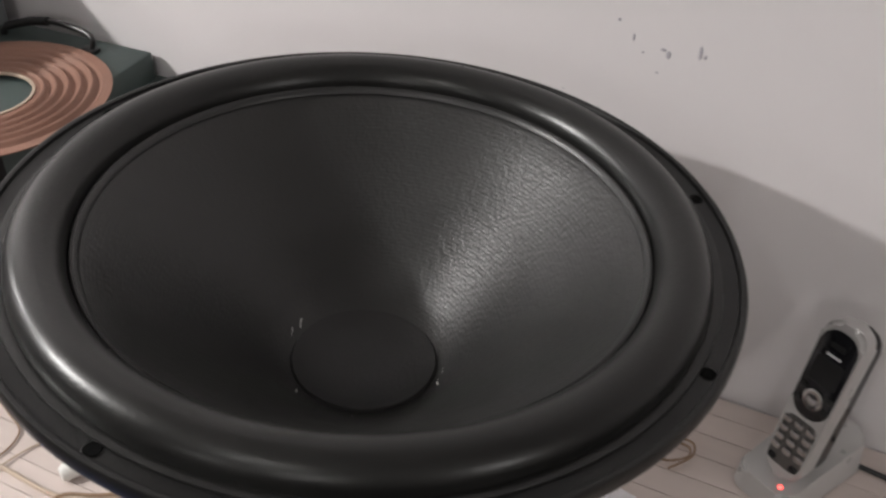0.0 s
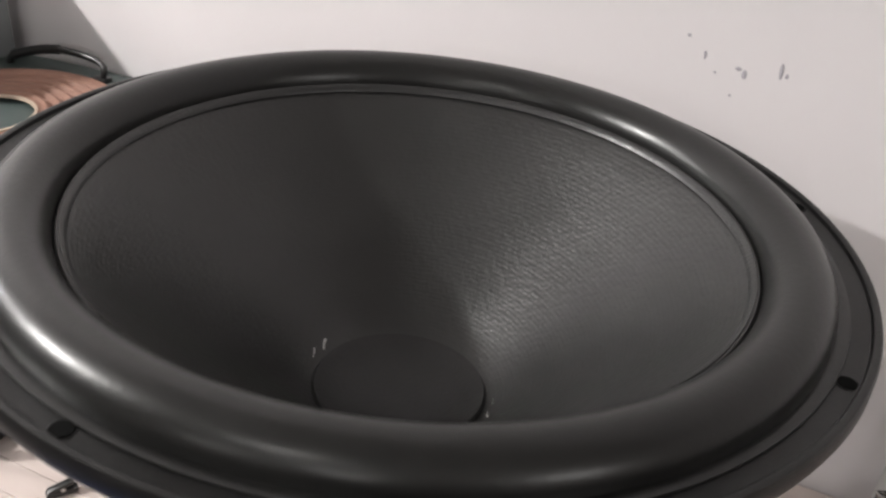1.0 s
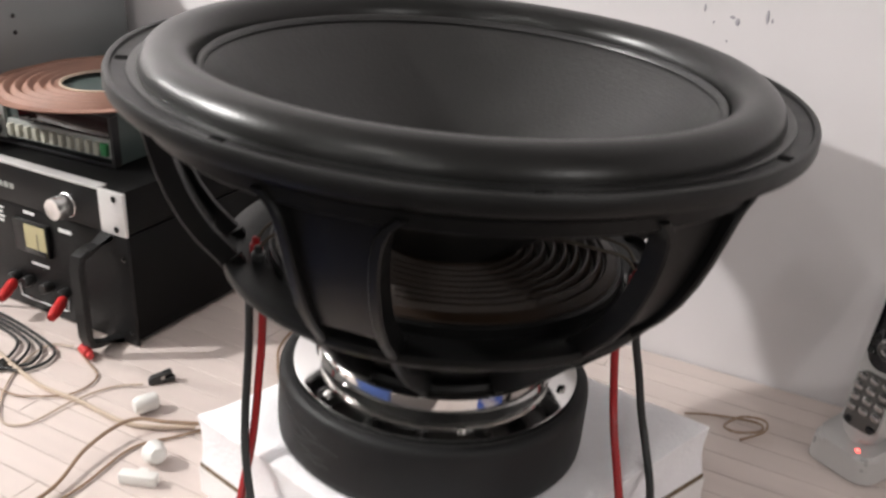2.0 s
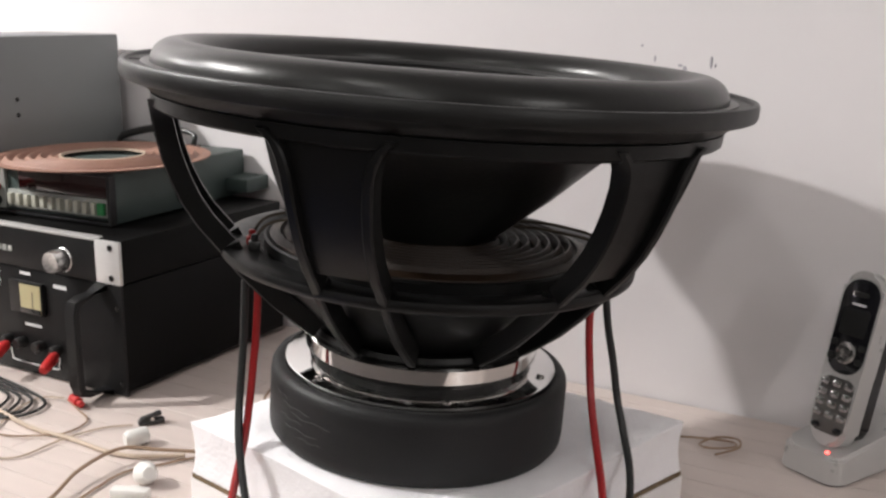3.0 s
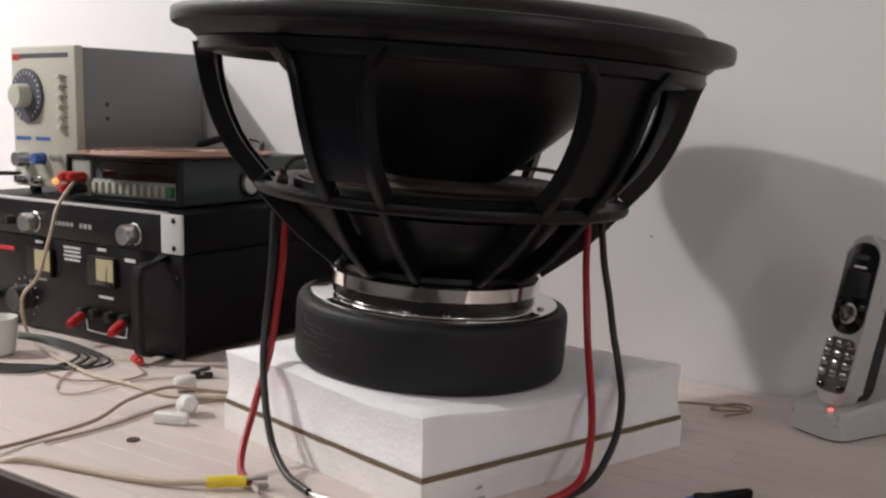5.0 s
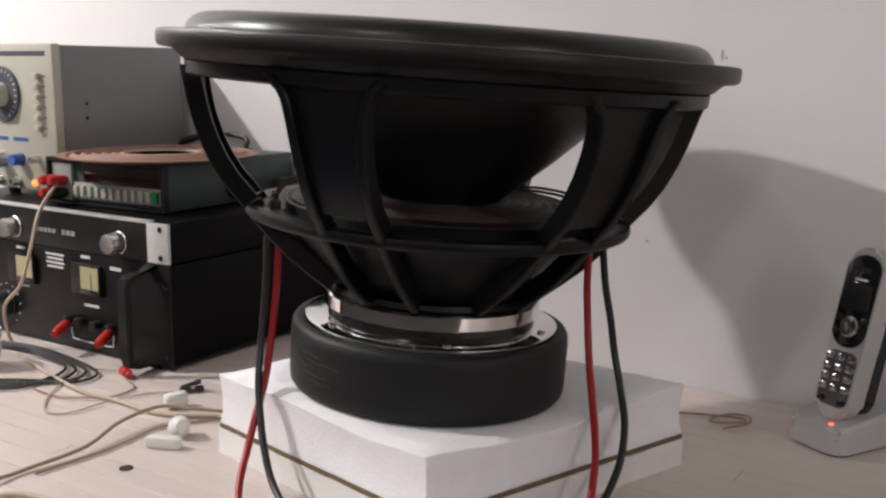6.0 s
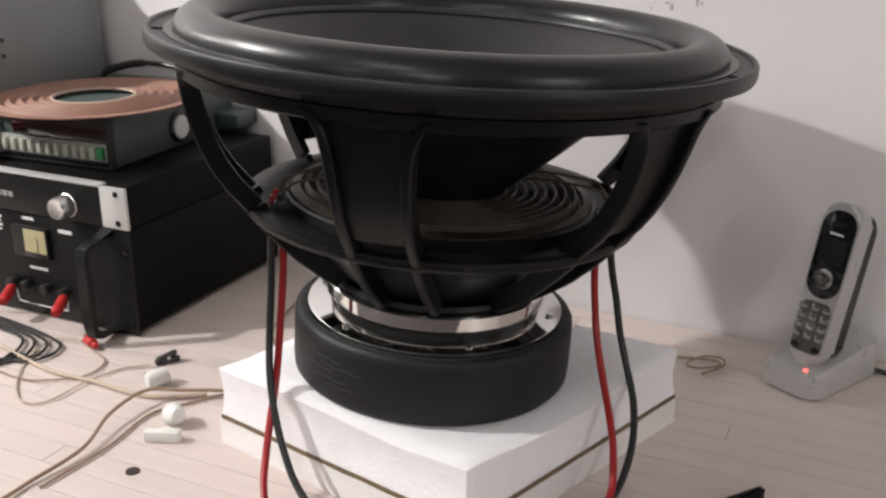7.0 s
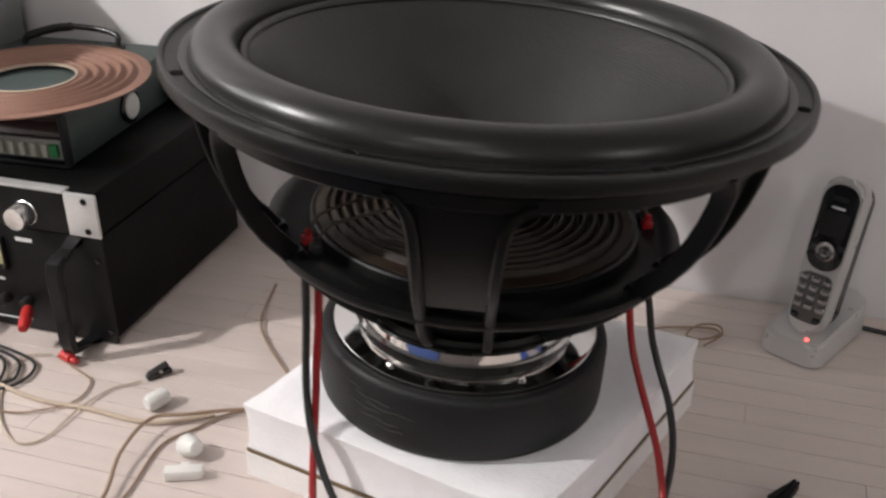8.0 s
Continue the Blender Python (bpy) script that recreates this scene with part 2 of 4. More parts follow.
def slab(corners, z0, z1, bevel=0.0, seg=2):
    bm = bmesh.new()
    lo = [bm.verts.new((x, y, z0)) for x, y in corners]
    hi = [bm.verts.new((x, y, z1)) for x, y in corners]
    n = len(corners)
    bm.faces.new(lo)
    bm.faces.new(hi)
    for i in range(n):
        bm.faces.new((lo[i], lo[(i + 1) % n], hi[(i + 1) % n], hi[i]))
    if bevel:
        bmesh.ops.bevel(bm, geom=bm.edges[:], offset=bevel, segments=seg, profile=0.5, affect="EDGES")
    return bm


def rounded(w, h, r, n=6):
    """Corners of a rounded rectangle round the origin."""
    pts = []
    for cx, cy, a in ((w / 2 - r, h / 2 - r, 0), (-w / 2 + r, h / 2 - r, 90), (-w / 2 + r, -h / 2 + r, 180), (w / 2 - r, -h / 2 + r, 270)):
        for k in range(n + 1):
            t = radians(a + 90 * k / n)
            pts.append((cx + r * math.cos(t), cy + r * math.sin(t)))
    return pts


FRONT = pose(0, 0, 0, 90, 0, 0)   # turns a lathe's z towards -y


# ---------------------------------------------------------------- room
def structure(name, bm, mat, label, category):
    return thing(name, bm, mat, label, category, kind="structure", smooth=False)


structure("wall_back", box(-5.6, 2.6, WALL_Y, WALL_Y + 0.12, FLOOR, CEIL), M_WALL, "white painted plaster wall with a few dark smudges", "wall")
structure("wall_left", box(-5.72, -5.6, -4.6, WALL_Y + 0.12, FLOOR, CEIL), M_SIDE, "unseen plaster side wall, greyed to cut bounced light", "wall")
structure("wall_right", box(2.6, 2.72, -4.6, WALL_Y + 0.12, FLOOR, CEIL), M_SIDE, "unseen plaster side wall, greyed to cut bounced light", "wall")
structure("wall_front", box(-5.72, 2.72, -4.72, -4.6, FLOOR, CEIL), M_SIDE, "unseen plaster wall opposite the table, greyed to cut bounced light", "wall")
structure("floor", box(-5.72, 2.72, -4.72, WALL_Y + 0.12, FLOOR - 0.1, FLOOR), M_FLOOR, "brown carpeted room floor, darkened to cut bounced light", "floor")
structure("ceiling", box(-5.72, 2.72, -4.72, WALL_Y + 0.12, CEIL, CEIL + 0.1), M_CEIL, "unseen painted ceiling, greyed to cut bounced light", "ceiling")


# ---------------------------------------------------------------- table
TABLE_Y0, TABLE_X0, TABLE_X1 = 0.290, -1.75, 0.95
table = empty("work_table", "pale laminate plank table with dark edge against the wall", "table", pose(0, 0, 0))
part("tabletop", box(TABLE_X0, TABLE_X1, TABLE_Y0 + 0.002, WALL_Y - 0.002, -0.030, -0.0025), M_JOINT, table, smooth=False)
part("edge_band", box(TABLE_X0, TABLE_X1, TABLE_Y0 - 0.006, TABLE_Y0 + 0.001, -0.032, -0.0005, 0.001), M_EDGE, table, "dark brown edge band")
for lx in (TABLE_X0 + 0.06, TABLE_X1 - 0.06):
    for ly in (TABLE_Y0 + 0.06, WALL_Y - 0.06):
        part("leg", box(lx - 0.025, lx + 0.025, ly - 0.025, ly + 0.025, FLOOR, -0.030, 0.003), M_LEG, table)

# ---------------------------------------------------------------- packing foam under the loudspeaker
FOAM = [(-0.350, 0.475), (-0.0855, 0.4186), (0.006, 0.687), (-0.2585, 0.743)]
SPK_X, SPK_Y, SPK_Z = -0.1891, 0.5710, 0.0722
TILT_A, TILT_B = 0.0553, 0.0278


def foam_layer(z0, z1, squash, grow=0.0):
    """A cushion on the four corners, pressed down in the middle, corners standing up a little."""
    bm = bmesh.new()
    n = 26
    cx, cy = sum(c[0] for c in FOAM) / 4, sum(c[1] for c in FOAM) / 4
    q = [Vector((cx + (x - cx) * (1 + grow), cy + (y - cy) * (1 + grow), 0)) for x, y in FOAM]

    def at(u, v):
        p = q[0] * (1 - u) * (1 - v) + q[1] * u * (1 - v) + q[2] * u * v + q[3] * (1 - u) * v
        return p

    top, low = {}, {}
    for i in range(n + 1):
        for j in range(n + 1):
            u, v = i / n, j / n
            p = at(u, v)
            d = math.hypot(p.x - SPK_X, p.y - SPK_Y)
            press = max(0.0, min(1.0, (0.172 - d) / 0.048)) if squash else 0.0
            press = press * press * (3 - 2 * press)
            seat = SPK_Z + 0.0004 - TILT_A * (p.x - SPK_X) - TILT_B * (p.y - SPK_Y)
            edge = min(u, 1 - u, v, 1 - v)
            rough = 0.0012 * noise.noise(p * 45) + 0.0005 * noise.noise(p * 190)
            rim = -0.004 * max(0, 1 - edge / 0.03) ** 2
            corner = 0.004 * max(0, 1 - (min(u, 1 - u) + min(v, 1 - v)) / 0.25)
            top[i, j] = bm.verts.new((p.x, p.y, z1 + (seat - z1) * press + rough * (1 - press) + (rim + corner if squash else 0)))
            low[i, j] = bm.verts.new((p.x, p.y, z0))
    for i in range(n):
        for j in range(n):
            bm.faces.new((top[i, j], top[i + 1, j], top[i + 1, j + 1], top[i, j + 1]))
            bm.faces.new((low[i, j], low[i, j + 1], low[i + 1, j + 1], low[i + 1, j]))
    ring = [(i, 0) for i in range(n)] + [(n, j) for j in range(n)] + [(i, n) for i in range(n, 0, -1)] + [(0, j) for j in range(n, 0, -1)]
    m = 5
    prev = [top[k] for k in ring]
    for s in range(1, m + 1):
        if s == m:
            cur = [low[k] for k in ring]
        else:
            t = s / m
            cur = []
            for k, key in enumerate(ring):
                p = top[key].co.lerp(low[key].co, t)
                out = Vector((p.x - cx, p.y - cy, 0)).normalized()
                bulge = (-0.0025 if squash else 0.0) * math.sin(math.pi * t) + 0.0012 * noise.noise(p * 60)
                cur.append(bm.verts.new(p + out * bulge))
        for k in range(len(ring)):
            l = (k + 1) % len(ring)
            bm.faces.new((prev[k], prev[l], cur[l], cur[k]))
        prev = cur
    return bm


thing("lower_foam_sheet", foam_layer(0.0003, 0.0245, 0.0, 0.01), M_FOAM2, "cream packing foam sheet lying on the table", "foam", angle=60)
thing("card_sheet", foam_layer(0.0248, 0.0288, 0.0, 0.004), M_CARD, "brown corrugated card between two foam sheets", "cardboard", angle=60)
thing("upper_foam_block", foam_layer(0.0291, 0.0748, 1.0), M_FOAM, "white packing foam block pressed down under the loudspeaker", "foam", angle=60)

# ---------------------------------------------------------------- the loudspeaker
spk_turn = Vector((0, 0, 1)).rotation_difference(Vector((TILT_A, TILT_B, 1)))
SPK = Matrix.Translation((SPK_X, SPK_Y, SPK_Z + 0.0005)) @ spk_turn.to_matrix().to_4x4()
woofer = empty("subwoofer", "large black subwoofer driver standing face up on white foam", "loudspeaker", SPK)
LEG0 = -79.0

# motor
part("magnet_boot", lathe([(0, 0.0), (0.112, 0.0), (0.1180, 0.0015), (0.1205, 0.005), (0.1212, 0.012), (0.1212, 0.048), (0.1205, 0.054),
                           (0.1185, 0.0572), (0.1150, 0.0585), (0.1120, 0.0578), (0.1110, 0.0560), (0, 0.0560)], 128), M_BOOT, woofer,
     "black rubber magnet cover with faint scuffs")
for az, z, ln in ((-118, 0.040, 16), (-112, 0.035, 20), (-120, 0.030, 14), (-116, 0.024, 18), (-108, 0.019, 12), (-124, 0.045, 9)):
    arc = [(0.1213 * math.cos(radians(az + ln * k / 8)), 0.1213 * math.sin(radians(az + ln * k / 8)), z + 0.0008 * math.sin(k * 1.3 + az)) for k in range(9)]
    part("scuff", tube(arc, 0.0004, 2, 5, flat=0.8), M_SCUFF, woofer)
part("top_plate", lathe([(0, 0.0562), (0.1105, 0.0562), (0.1105, 0.0605), (0.1095, 0.0612), (0.040, 0.0612), (0, 0.0612)], 128), M_CHROME, woofer, "polished chrome top plate")
part("gloss_spacer", lathe([(0, 0.0614), (0.0905, 0.0614), (0.0900, 0.0700), (0, 0.0700)], 128), M_GLOSS, woofer)
part("chrome_ring", lathe([(0.055, 0.0702), (0.0925, 0.0702), (0.0940, 0.0715), (0.0940, 0.0820), (0.0925, 0.0835), (0.055, 0.0835)], 128, closed=True), M_CHROME, woofer, "polished chrome ring")
for k in range(6):
    a = radians(LEG0 + 30 + 60 * k)
    part("plate_screw", cylinder(0.0035, 0.0612, 0.0638, 12), M_CHROME, woofer, m=pose(0.1015 * math.cos(a), 0.1015 * math.sin(a), 0))

# basket: the lower bowl, its ring and the rim
part("basket_neck", lathe([(0.060, 0.0838), (0.0885, 0.0838), (0.0895, 0.0860), (0.0880, 0.0900), (0.060, 0.0900)], 96, closed=True), M_BASKET, woofer)
part("inner_bowl", lathe([(0.0600, 0.0902), (0.0790, 0.0902), (0.0830, 0.0915), (0.1270, 0.1375), (0.1290, 0.1400), (0.1160, 0.1402), (0.0600, 0.0950)], 96, closed=True), M_BASKET, woofer)
part("basket_ring", lathe([(0.1500, 0.1480), (0.1570, 0.1460), (0.1615, 0.1464), (0.1637, 0.1484), (0.1643, 0.1518), (0.1635, 0.1548), (0.1605, 0.1560), (0.1480, 0.1548), (0.1180, 0.1488), (0.1170, 0.1430), (0.1330, 0.1430)], 128, closed=True), M_BASKET, woofer)
part("spider_cup", lathe([(0.1235, 0.1490), (0.1300, 0.1490), (0.1305, 0.1585), (0.1290, 0.1600), (0.1240, 0.1593)], 128, closed=True), M_BASKET, woofer)
part("skirt", lathe([(0.2000, 0.2600), (0.2015, 0.2572), (0.2125, 0.2572), (0.2148, 0.2590), (0.2156, 0.2678), (0.1990, 0.2678)], 160, closed=True), M_BASKET, woofer)
part("rim", lathe([(0.1985, 0.2680), (0.2140, 0.2680), (0.2175, 0.2700), (0.2250, 0.2765), (0.2335, 0.2775), (0.2362, 0.2788), (0.2373, 0.2815), (0.2373, 0.2885),
                   (0.2364, 0.2905), (0.2345, 0.2910), (0.2328, 0.2902), (0.2320, 0.2882), (0.2305, 0.2876), (0.1900, 0.2876), (0.1900, 0.2800), (0.1965, 0.2740)], 160, closed=True), M_RIM, woofer)


def strip(path, width, thick, bm, offset=0.0):
    """A bar along (r, z) points in the xz plane: width across y, thickness inwards."""
    rings = []
    for i, (r, z) in enumerate(path):
        a, b = path[max(i - 1, 0)], path[min(i + 1, len(path) - 1)]
        d = Vector((b[0] - a[0], 0, b[1] - a[1])).normalized()
        nrm = Vector((d.z, 0, -d.x))
        if nrm.x < 0:
            nrm = -nrm
        w = width[i] if isinstance(width, (list, tuple)) else width
        o = offset[i] if isinstance(offset, (list, tuple)) else offset
        p = Vector((r, o, z))
        h = Vector((0, w / 2, 0))
        e = 0.0014
        rings.append([bm.verts.new(q) for q in (p - h + Vector((0, e, 0)), p + h - Vector((0, e, 0)), p + h - nrm * e, p + h - nrm * thick, p - h - nrm * thick, p - h - nrm * e)])
    for a, b in zip(rings, rings[1:]):
        for k in range(6):
            bm.faces.new((a[k], a[(k + 1) % 6], b[(k + 1) % 6], b[k]))
    bm.faces.new(rings[0])
    bm.faces.new(rings[-1])
    return bm


LEG_PATH = [(0.2150, 0.2640), (0.2142, 0.2560), (0.2130, 0.2480), (0.2105, 0.2360), (0.2060, 0.2200), (0.1995, 0.2030), (0.1910, 0.1860), (0.1800, 0.1700), (0.1700, 0.1590), (0.1638, 0.1520)]
WIDE = [0.090, 0.074, 0.066, 0.061, 0.058, 0.056, 0.055, 0.054, 0.054, 0.054]


def leg_web():
    return strip([(r - 0.0085, z - 0.002) for r, z in LEG_PATH[:8]], [w - 0.006 for w in WIDE[:8]], 0.004, bmesh.new())


def leg_rib(side):
    return strip(LEG_PATH, 0.0075, 0.0150, bmesh.new(), [side * (w / 2 - 0.00375) for w in WIDE])


def lower_rib(side):
    path = [(0.1634, 0.1520), (0.1590, 0.1450), (0.1450, 0.1295), (0.1250, 0.1100), (0.1070, 0.0960), (0.0920, 0.0850)]
    return strip(path, 0.0070, 0.0160, bmesh.new(), [side * x for x in (0.0235, 0.0234, 0.0231, 0.0228, 0.0225, 0.0222)])


web_data = finish("leg", leg_web(), M_BASKET)
rib_data = [finish("rib", leg_rib(s), M_BASKET) for s in (-1, 1)]
low_data = [finish("lower_rib", lower_rib(s), M_BASKET) for s in (-1, 1)]
for k in range(6):
    leg = new("leg", web_data)
    leg.parent = woofer
    leg.matrix_basis = pose(0, 0, 0, 0, 0, LEG0 + 60 * k)
    for dt in rib_data:
        new("rib", dt).parent = leg
    for dt in low_data:
        ob = new("lower_rib", dt)
        ob.parent = woofer
        ob.matrix_basis = pose(0, 0, 0, 0, 0, LEG0 + 60 * k)

# moving parts at rest
part("cone", lathe([(0.0500, 0.1700), (0.0560, 0.1730), (0.0700, 0.1840), (0.0950, 0.2060), (0.1200, 0.2290), (0.1450, 0.2530), (0.1620, 0.2710), (0.1730, 0.2830), (0.1780, 0.2872),
                    (0.1810, 0.2880), (0.1810, 0.2868), (0.1785, 0.2855), (0.1730, 0.2805), (0.1450, 0.2500), (0.0950, 0.2030), (0.0520, 0.1670)], 160, closed=True), M_CONE, woofer, "black woven cone with painted glint streaks near the neck")
part("dust_cap", lathe([(0.0515, 0.1712), (0.0500, 0.1735), (0.0470, 0.1722), (0.0420, 0.1690), (0.0300, 0.1650), (0.0150, 0.1630), (0, 0.1625), (0, 0.1600), (0.0500, 0.1660)], 96), M_CAP, woofer, "sunken black dust cap")
roll = [(0.1770, 0.2895), (0.1790, 0.2900)]
for k in range(17):
    a = math.pi * (1 - k / 16)
    roll.append((0.1985 + 0.0178 * math.cos(a), 0.2885 + 0.0172 * math.sin(a)))
roll += [(0.2195, 0.2890), (0.2225, 0.2886), (0.2227, 0.2878), (0.2170, 0.2878)]
roll += [(0.1985 + 0.0160 * math.cos(math.pi * k / 12), 0.2880 + 0.0154 * math.sin(math.pi * k / 12)) for k in range(13)]
roll += [(0.1790, 0.2885)]
part("surround", lathe(roll, 160, closed=True), M_SURR, woofer, "wide glossy black rubber half-roll surround")
part("cone_seam", lathe([(0.1742, 0.2862), (0.1752, 0.2888), (0.1775, 0.2902), (0.1784, 0.2890), (0.1775, 0.2868)], 160, closed=True), M_SEAM, woofer, "glued seam round the cone edge")
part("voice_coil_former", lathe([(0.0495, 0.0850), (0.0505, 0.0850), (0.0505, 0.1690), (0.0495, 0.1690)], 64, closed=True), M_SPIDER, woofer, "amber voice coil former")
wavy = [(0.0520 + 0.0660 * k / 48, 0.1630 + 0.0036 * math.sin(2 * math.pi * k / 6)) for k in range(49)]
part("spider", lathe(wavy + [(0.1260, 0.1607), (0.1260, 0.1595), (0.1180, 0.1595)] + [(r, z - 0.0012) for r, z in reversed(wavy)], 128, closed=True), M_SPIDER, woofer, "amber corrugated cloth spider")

# Thin pale streaks near the neck stand in for highlights on the weave.
for az, r0, ln in ((176.0, 0.056, 0.007), (186.0, 0.057, 0.005), (244.0, 0.055, 0.007), (292.0, 0.055, 0.004), (8.0, 0.055, 0.008), (20.0, 0.056, 0.006)):
    p = Vector((r0 * math.cos(radians(az)), r0 * math.sin(radians(az)), 0))
    line = []
    for s in (-0.9, -0.4, 0.0, 0.4, 0.9):
        q = p + Vector((-0.47 * ln * s + 0.0004 * math.sin(9 * s + az), 0.88 * ln * s, 0))
        line.append((q.x, q.y, 0.184 + (q.length - 0.07) * 0.885 + 0.0005))
    part("glint_streak", tube(line, 0.0008 if ln < 0.007 else 0.0011, 3, 6), M_GLINT, woofer, "pale streak painted as a glint")

for k in range(8):
    a = radians(-5.1 + 45 * k)
    hole = part("bolt_hole", lathe([(0.0030, 0.2862), (0.0046, 0.2868), (0.0052, 0.2874), (0.0055, 0.2873), (0.0055, 0.2860)], 20, closed=True), M_GLOSS, woofer,
                m=pose(0.2268 * math.cos(a), 0.2268 * math.sin(a), 0.0006, 0, 0, math.degrees(a)))
    # A black disc on the rim paints the hole's shade; nothing is cut.
    part("hole_shade_disc", cylinder(0.0046, 0.2860, 0.2876, 16, 0.0002), M_HOLE, hole)

# terminals with tinsel leads
for az in (-134.0, 20.0):
    m = pose(0, 0, 0, 0, 0, az)
    term = part("terminal", box(0.1320, 0.1490, -0.014, 0.014, 0.1495, 0.1520, 0.0010), M_GLOSS, woofer, m=m)
    for s, mt in ((-1, M_RED), (1, M_BLKP)):
        part("push_post", join(box(0.1350, 0.1440, s * 0.0075 - 0.0040, s * 0.0075 + 0.0040, 0.1521, 0.1600, 0.0015), cylinder(0.0028, 0.1560, 0.1650, 12), pose(0.1395, s * 0.0075, 0)), mt if s < 0 else M_BLKP, term)
        part("tinsel_lead", tube([(0.1390, s * 0.0075, 0.163), (0.1290, s * 0.010, 0.174), (0.1080, s * 0.012, 0.178), (0.0860, s * 0.012, 0.180), (0.0680, s * 0.012, 0.1795)], 0.0012, 8, 8), M_TINSEL, term)

# ---------------------------------------------------------------- speaker wires
def wire(points, mat, label, r=0.0031, strands=True):
    ob = thing("speaker_wire", tube(points, r, 12, 12), mat, label, "wire", group="speaker wires")
    if strands:
        end, prev = Vector(points[-1]), Vector(points[-2])
        d = (end - prev).normalized()
        d.z *= 0.2
        bm = bmesh.new()
        for k in range(7):
            j = Vector((random.uniform(-1, 1), random.uniform(-1, 1), random.uniform(0.0, 0.6))) * 0.004
            tube([end - d * 0.002, end + d * 0.012 + j * 0.5, end + d * 0.024 + j], 0.0007, 4, 6, bm=bm)
        part("bare_strands", bm, M_NICKEL, ob, "frayed bare copper strands")
    return ob


wire([(-0.274, 0.476, 0.2080), (-0.275, 0.473, 0.170), (-0.277, 0.470, 0.140), (-0.277, 0.464, 0.110), (-0.276, 0.456, 0.085), (-0.272, 0.440, 0.060), (-0.268, 0.427, 0.040), (-0.259, 0.408, 0.020), (-0.245, 0.392, 0.008), (-0.226, 0.382, 0.0048)], M_RED, "red insulated speaker wire hanging from the terminal to the table")
wire([(-0.282, 0.470, 0.2080), (-0.283, 0.468, 0.170), (-0.284, 0.465, 0.140), (-0.282, 0.458, 0.110), (-0.276, 0.449, 0.085), (-0.266, 0.440, 0.060), (-0.253, 0.430, 0.040), (-0.236, 0.420, 0.020), (-0.208, 0.407, 0.007), (-0.176, 0.396, 0.0045)], M_BLACKW, "black insulated speaker wire hanging from the terminal to the table")
wire([(-0.054, 0.612, 0.2060), (-0.055, 0.612, 0.170), (-0.053, 0.611, 0.140), (-0.047, 0.603, 0.110), (-0.036, 0.587, 0.085), (-0.021, 0.563, 0.060), (-0.010, 0.540, 0.040), (-0.004, 0.512, 0.018), (-0.018, 0.484, 0.007), (-0.040, 0.470, 0.0048)], M_RED, "red insulated speaker wire beside the foam block")
wire([(-0.048, 0.624, 0.2060), (-0.044, 0.624, 0.170), (-0.038, 0.624, 0.140), (-0.033, 0.624, 0.110), (-0.024, 0.617, 0.085), (-0.010, 0.596, 0.060), (-0.002, 0.568, 0.036), (-0.003, 0.536, 0.014), (-0.010, 0.508, 0.006), (-0.024, 0.474, 0.0045)], M_BLACKW, "black insulated speaker wire beside the foam block")


# ---------------------------------------------------------------- rack stack
def bars(parent, rows, m, mat, name="print_bar"):
    """Small printed bars: x, z, width, height on a panel that faces -y."""
    for x, z, w, h in rows:
        part(name, box(x - w / 2, x + w / 2, -0.0004, 0.0, z - h / 2, z + h / 2), mat, parent, m=m, smooth=False)


def screw(parent, x, y, z, r=0.003):
    part("screw", lathe([(0, 0), (r, 0), (r, 0.0008), (r * 0.6, 0.0016), (0, 0.0018)], 14), M_GLOSS, parent, m=pose(x, y, z) @ FRONT)


def knob(parent, x, y, z, r, depth, mat=None, name="knob"):
    return part(name, lathe([(0, 0), (r * 1.08, 0), (r * 1.08, 0.002), (r, 0.003), (r * 0.97, depth - 0.002), (r * 0.9, depth), (r * 0.3, depth - 0.0006), (0, depth - 0.0006)], 32), mat or M_KNOB, parent, m=pose(x, y, z) @ FRONT)


def binding_post(parent, x, y, z, mat):
    post = part("binding_post", lathe([(0, 0), (0.0055, 0), (0.0062, 0.002), (0.0062, 0.010), (0.005, 0.012), (0, 0.012)], 12), M_BLKP, parent, m=pose(x, y, z) @ FRONT)
    if mat is M_REDP:
        plug = part("banana_plug", lathe([(0, 0.012), (0.0045, 0.012), (0.0062, 0.016), (0.0062, 0.036), (0.0045, 0.044), (0, 0.045)], 14), M_REDP, post, "red banana plug", m=pose(0, 0, 0, 12, 25, 0))
    return post


supply = empty("bench_power_supply", "black rack-mount bench power supply with meters, plugs and side handles", "power supply", pose(0, 0, 0))
PY = 0.6150
part("chassis", box(-1.040, -0.5745, PY + 0.004, 0.890, 0.006, 0.1242, 0.0015), M_STEEL, supply)
part("front_panel", box(-1.052, -0.5720, PY, PY + 0.0035, 0.002, 0.1248, 0.0008), M_PANEL, supply)
for fx in (-1.02, -0.600):
    for fy in (PY + 0.03, 0.86):
        part("rubber_foot", cylinder(0.009, 0.0, 0.0065, 16), M_BLKP, supply, m=pose(fx, fy, 0))
for hx in (-0.600, -1.034):
    path = [(0, 0, 0.116), (0, -0.030, 0.116), (0, -0.041, 0.112), (0, -0.045, 0.100), (0, -0.045, 0.022), (0, -0.041, 0.010), (0, -0.030, 0.006), (0, 0, 0.006)]
    bm = strip([(-y, z) for x, y, z in path], 0.016, 0.007, bmesh.new())
    part("side_handle", bm, M_PANEL, supply, "broad black bow handle", m=pose(hx, PY, 0.002, 0, 0, -90))
for sz in (0.016, 0.100):
    screw(supply, -0.5785, PY - 0.0001, sz, 0.0032)
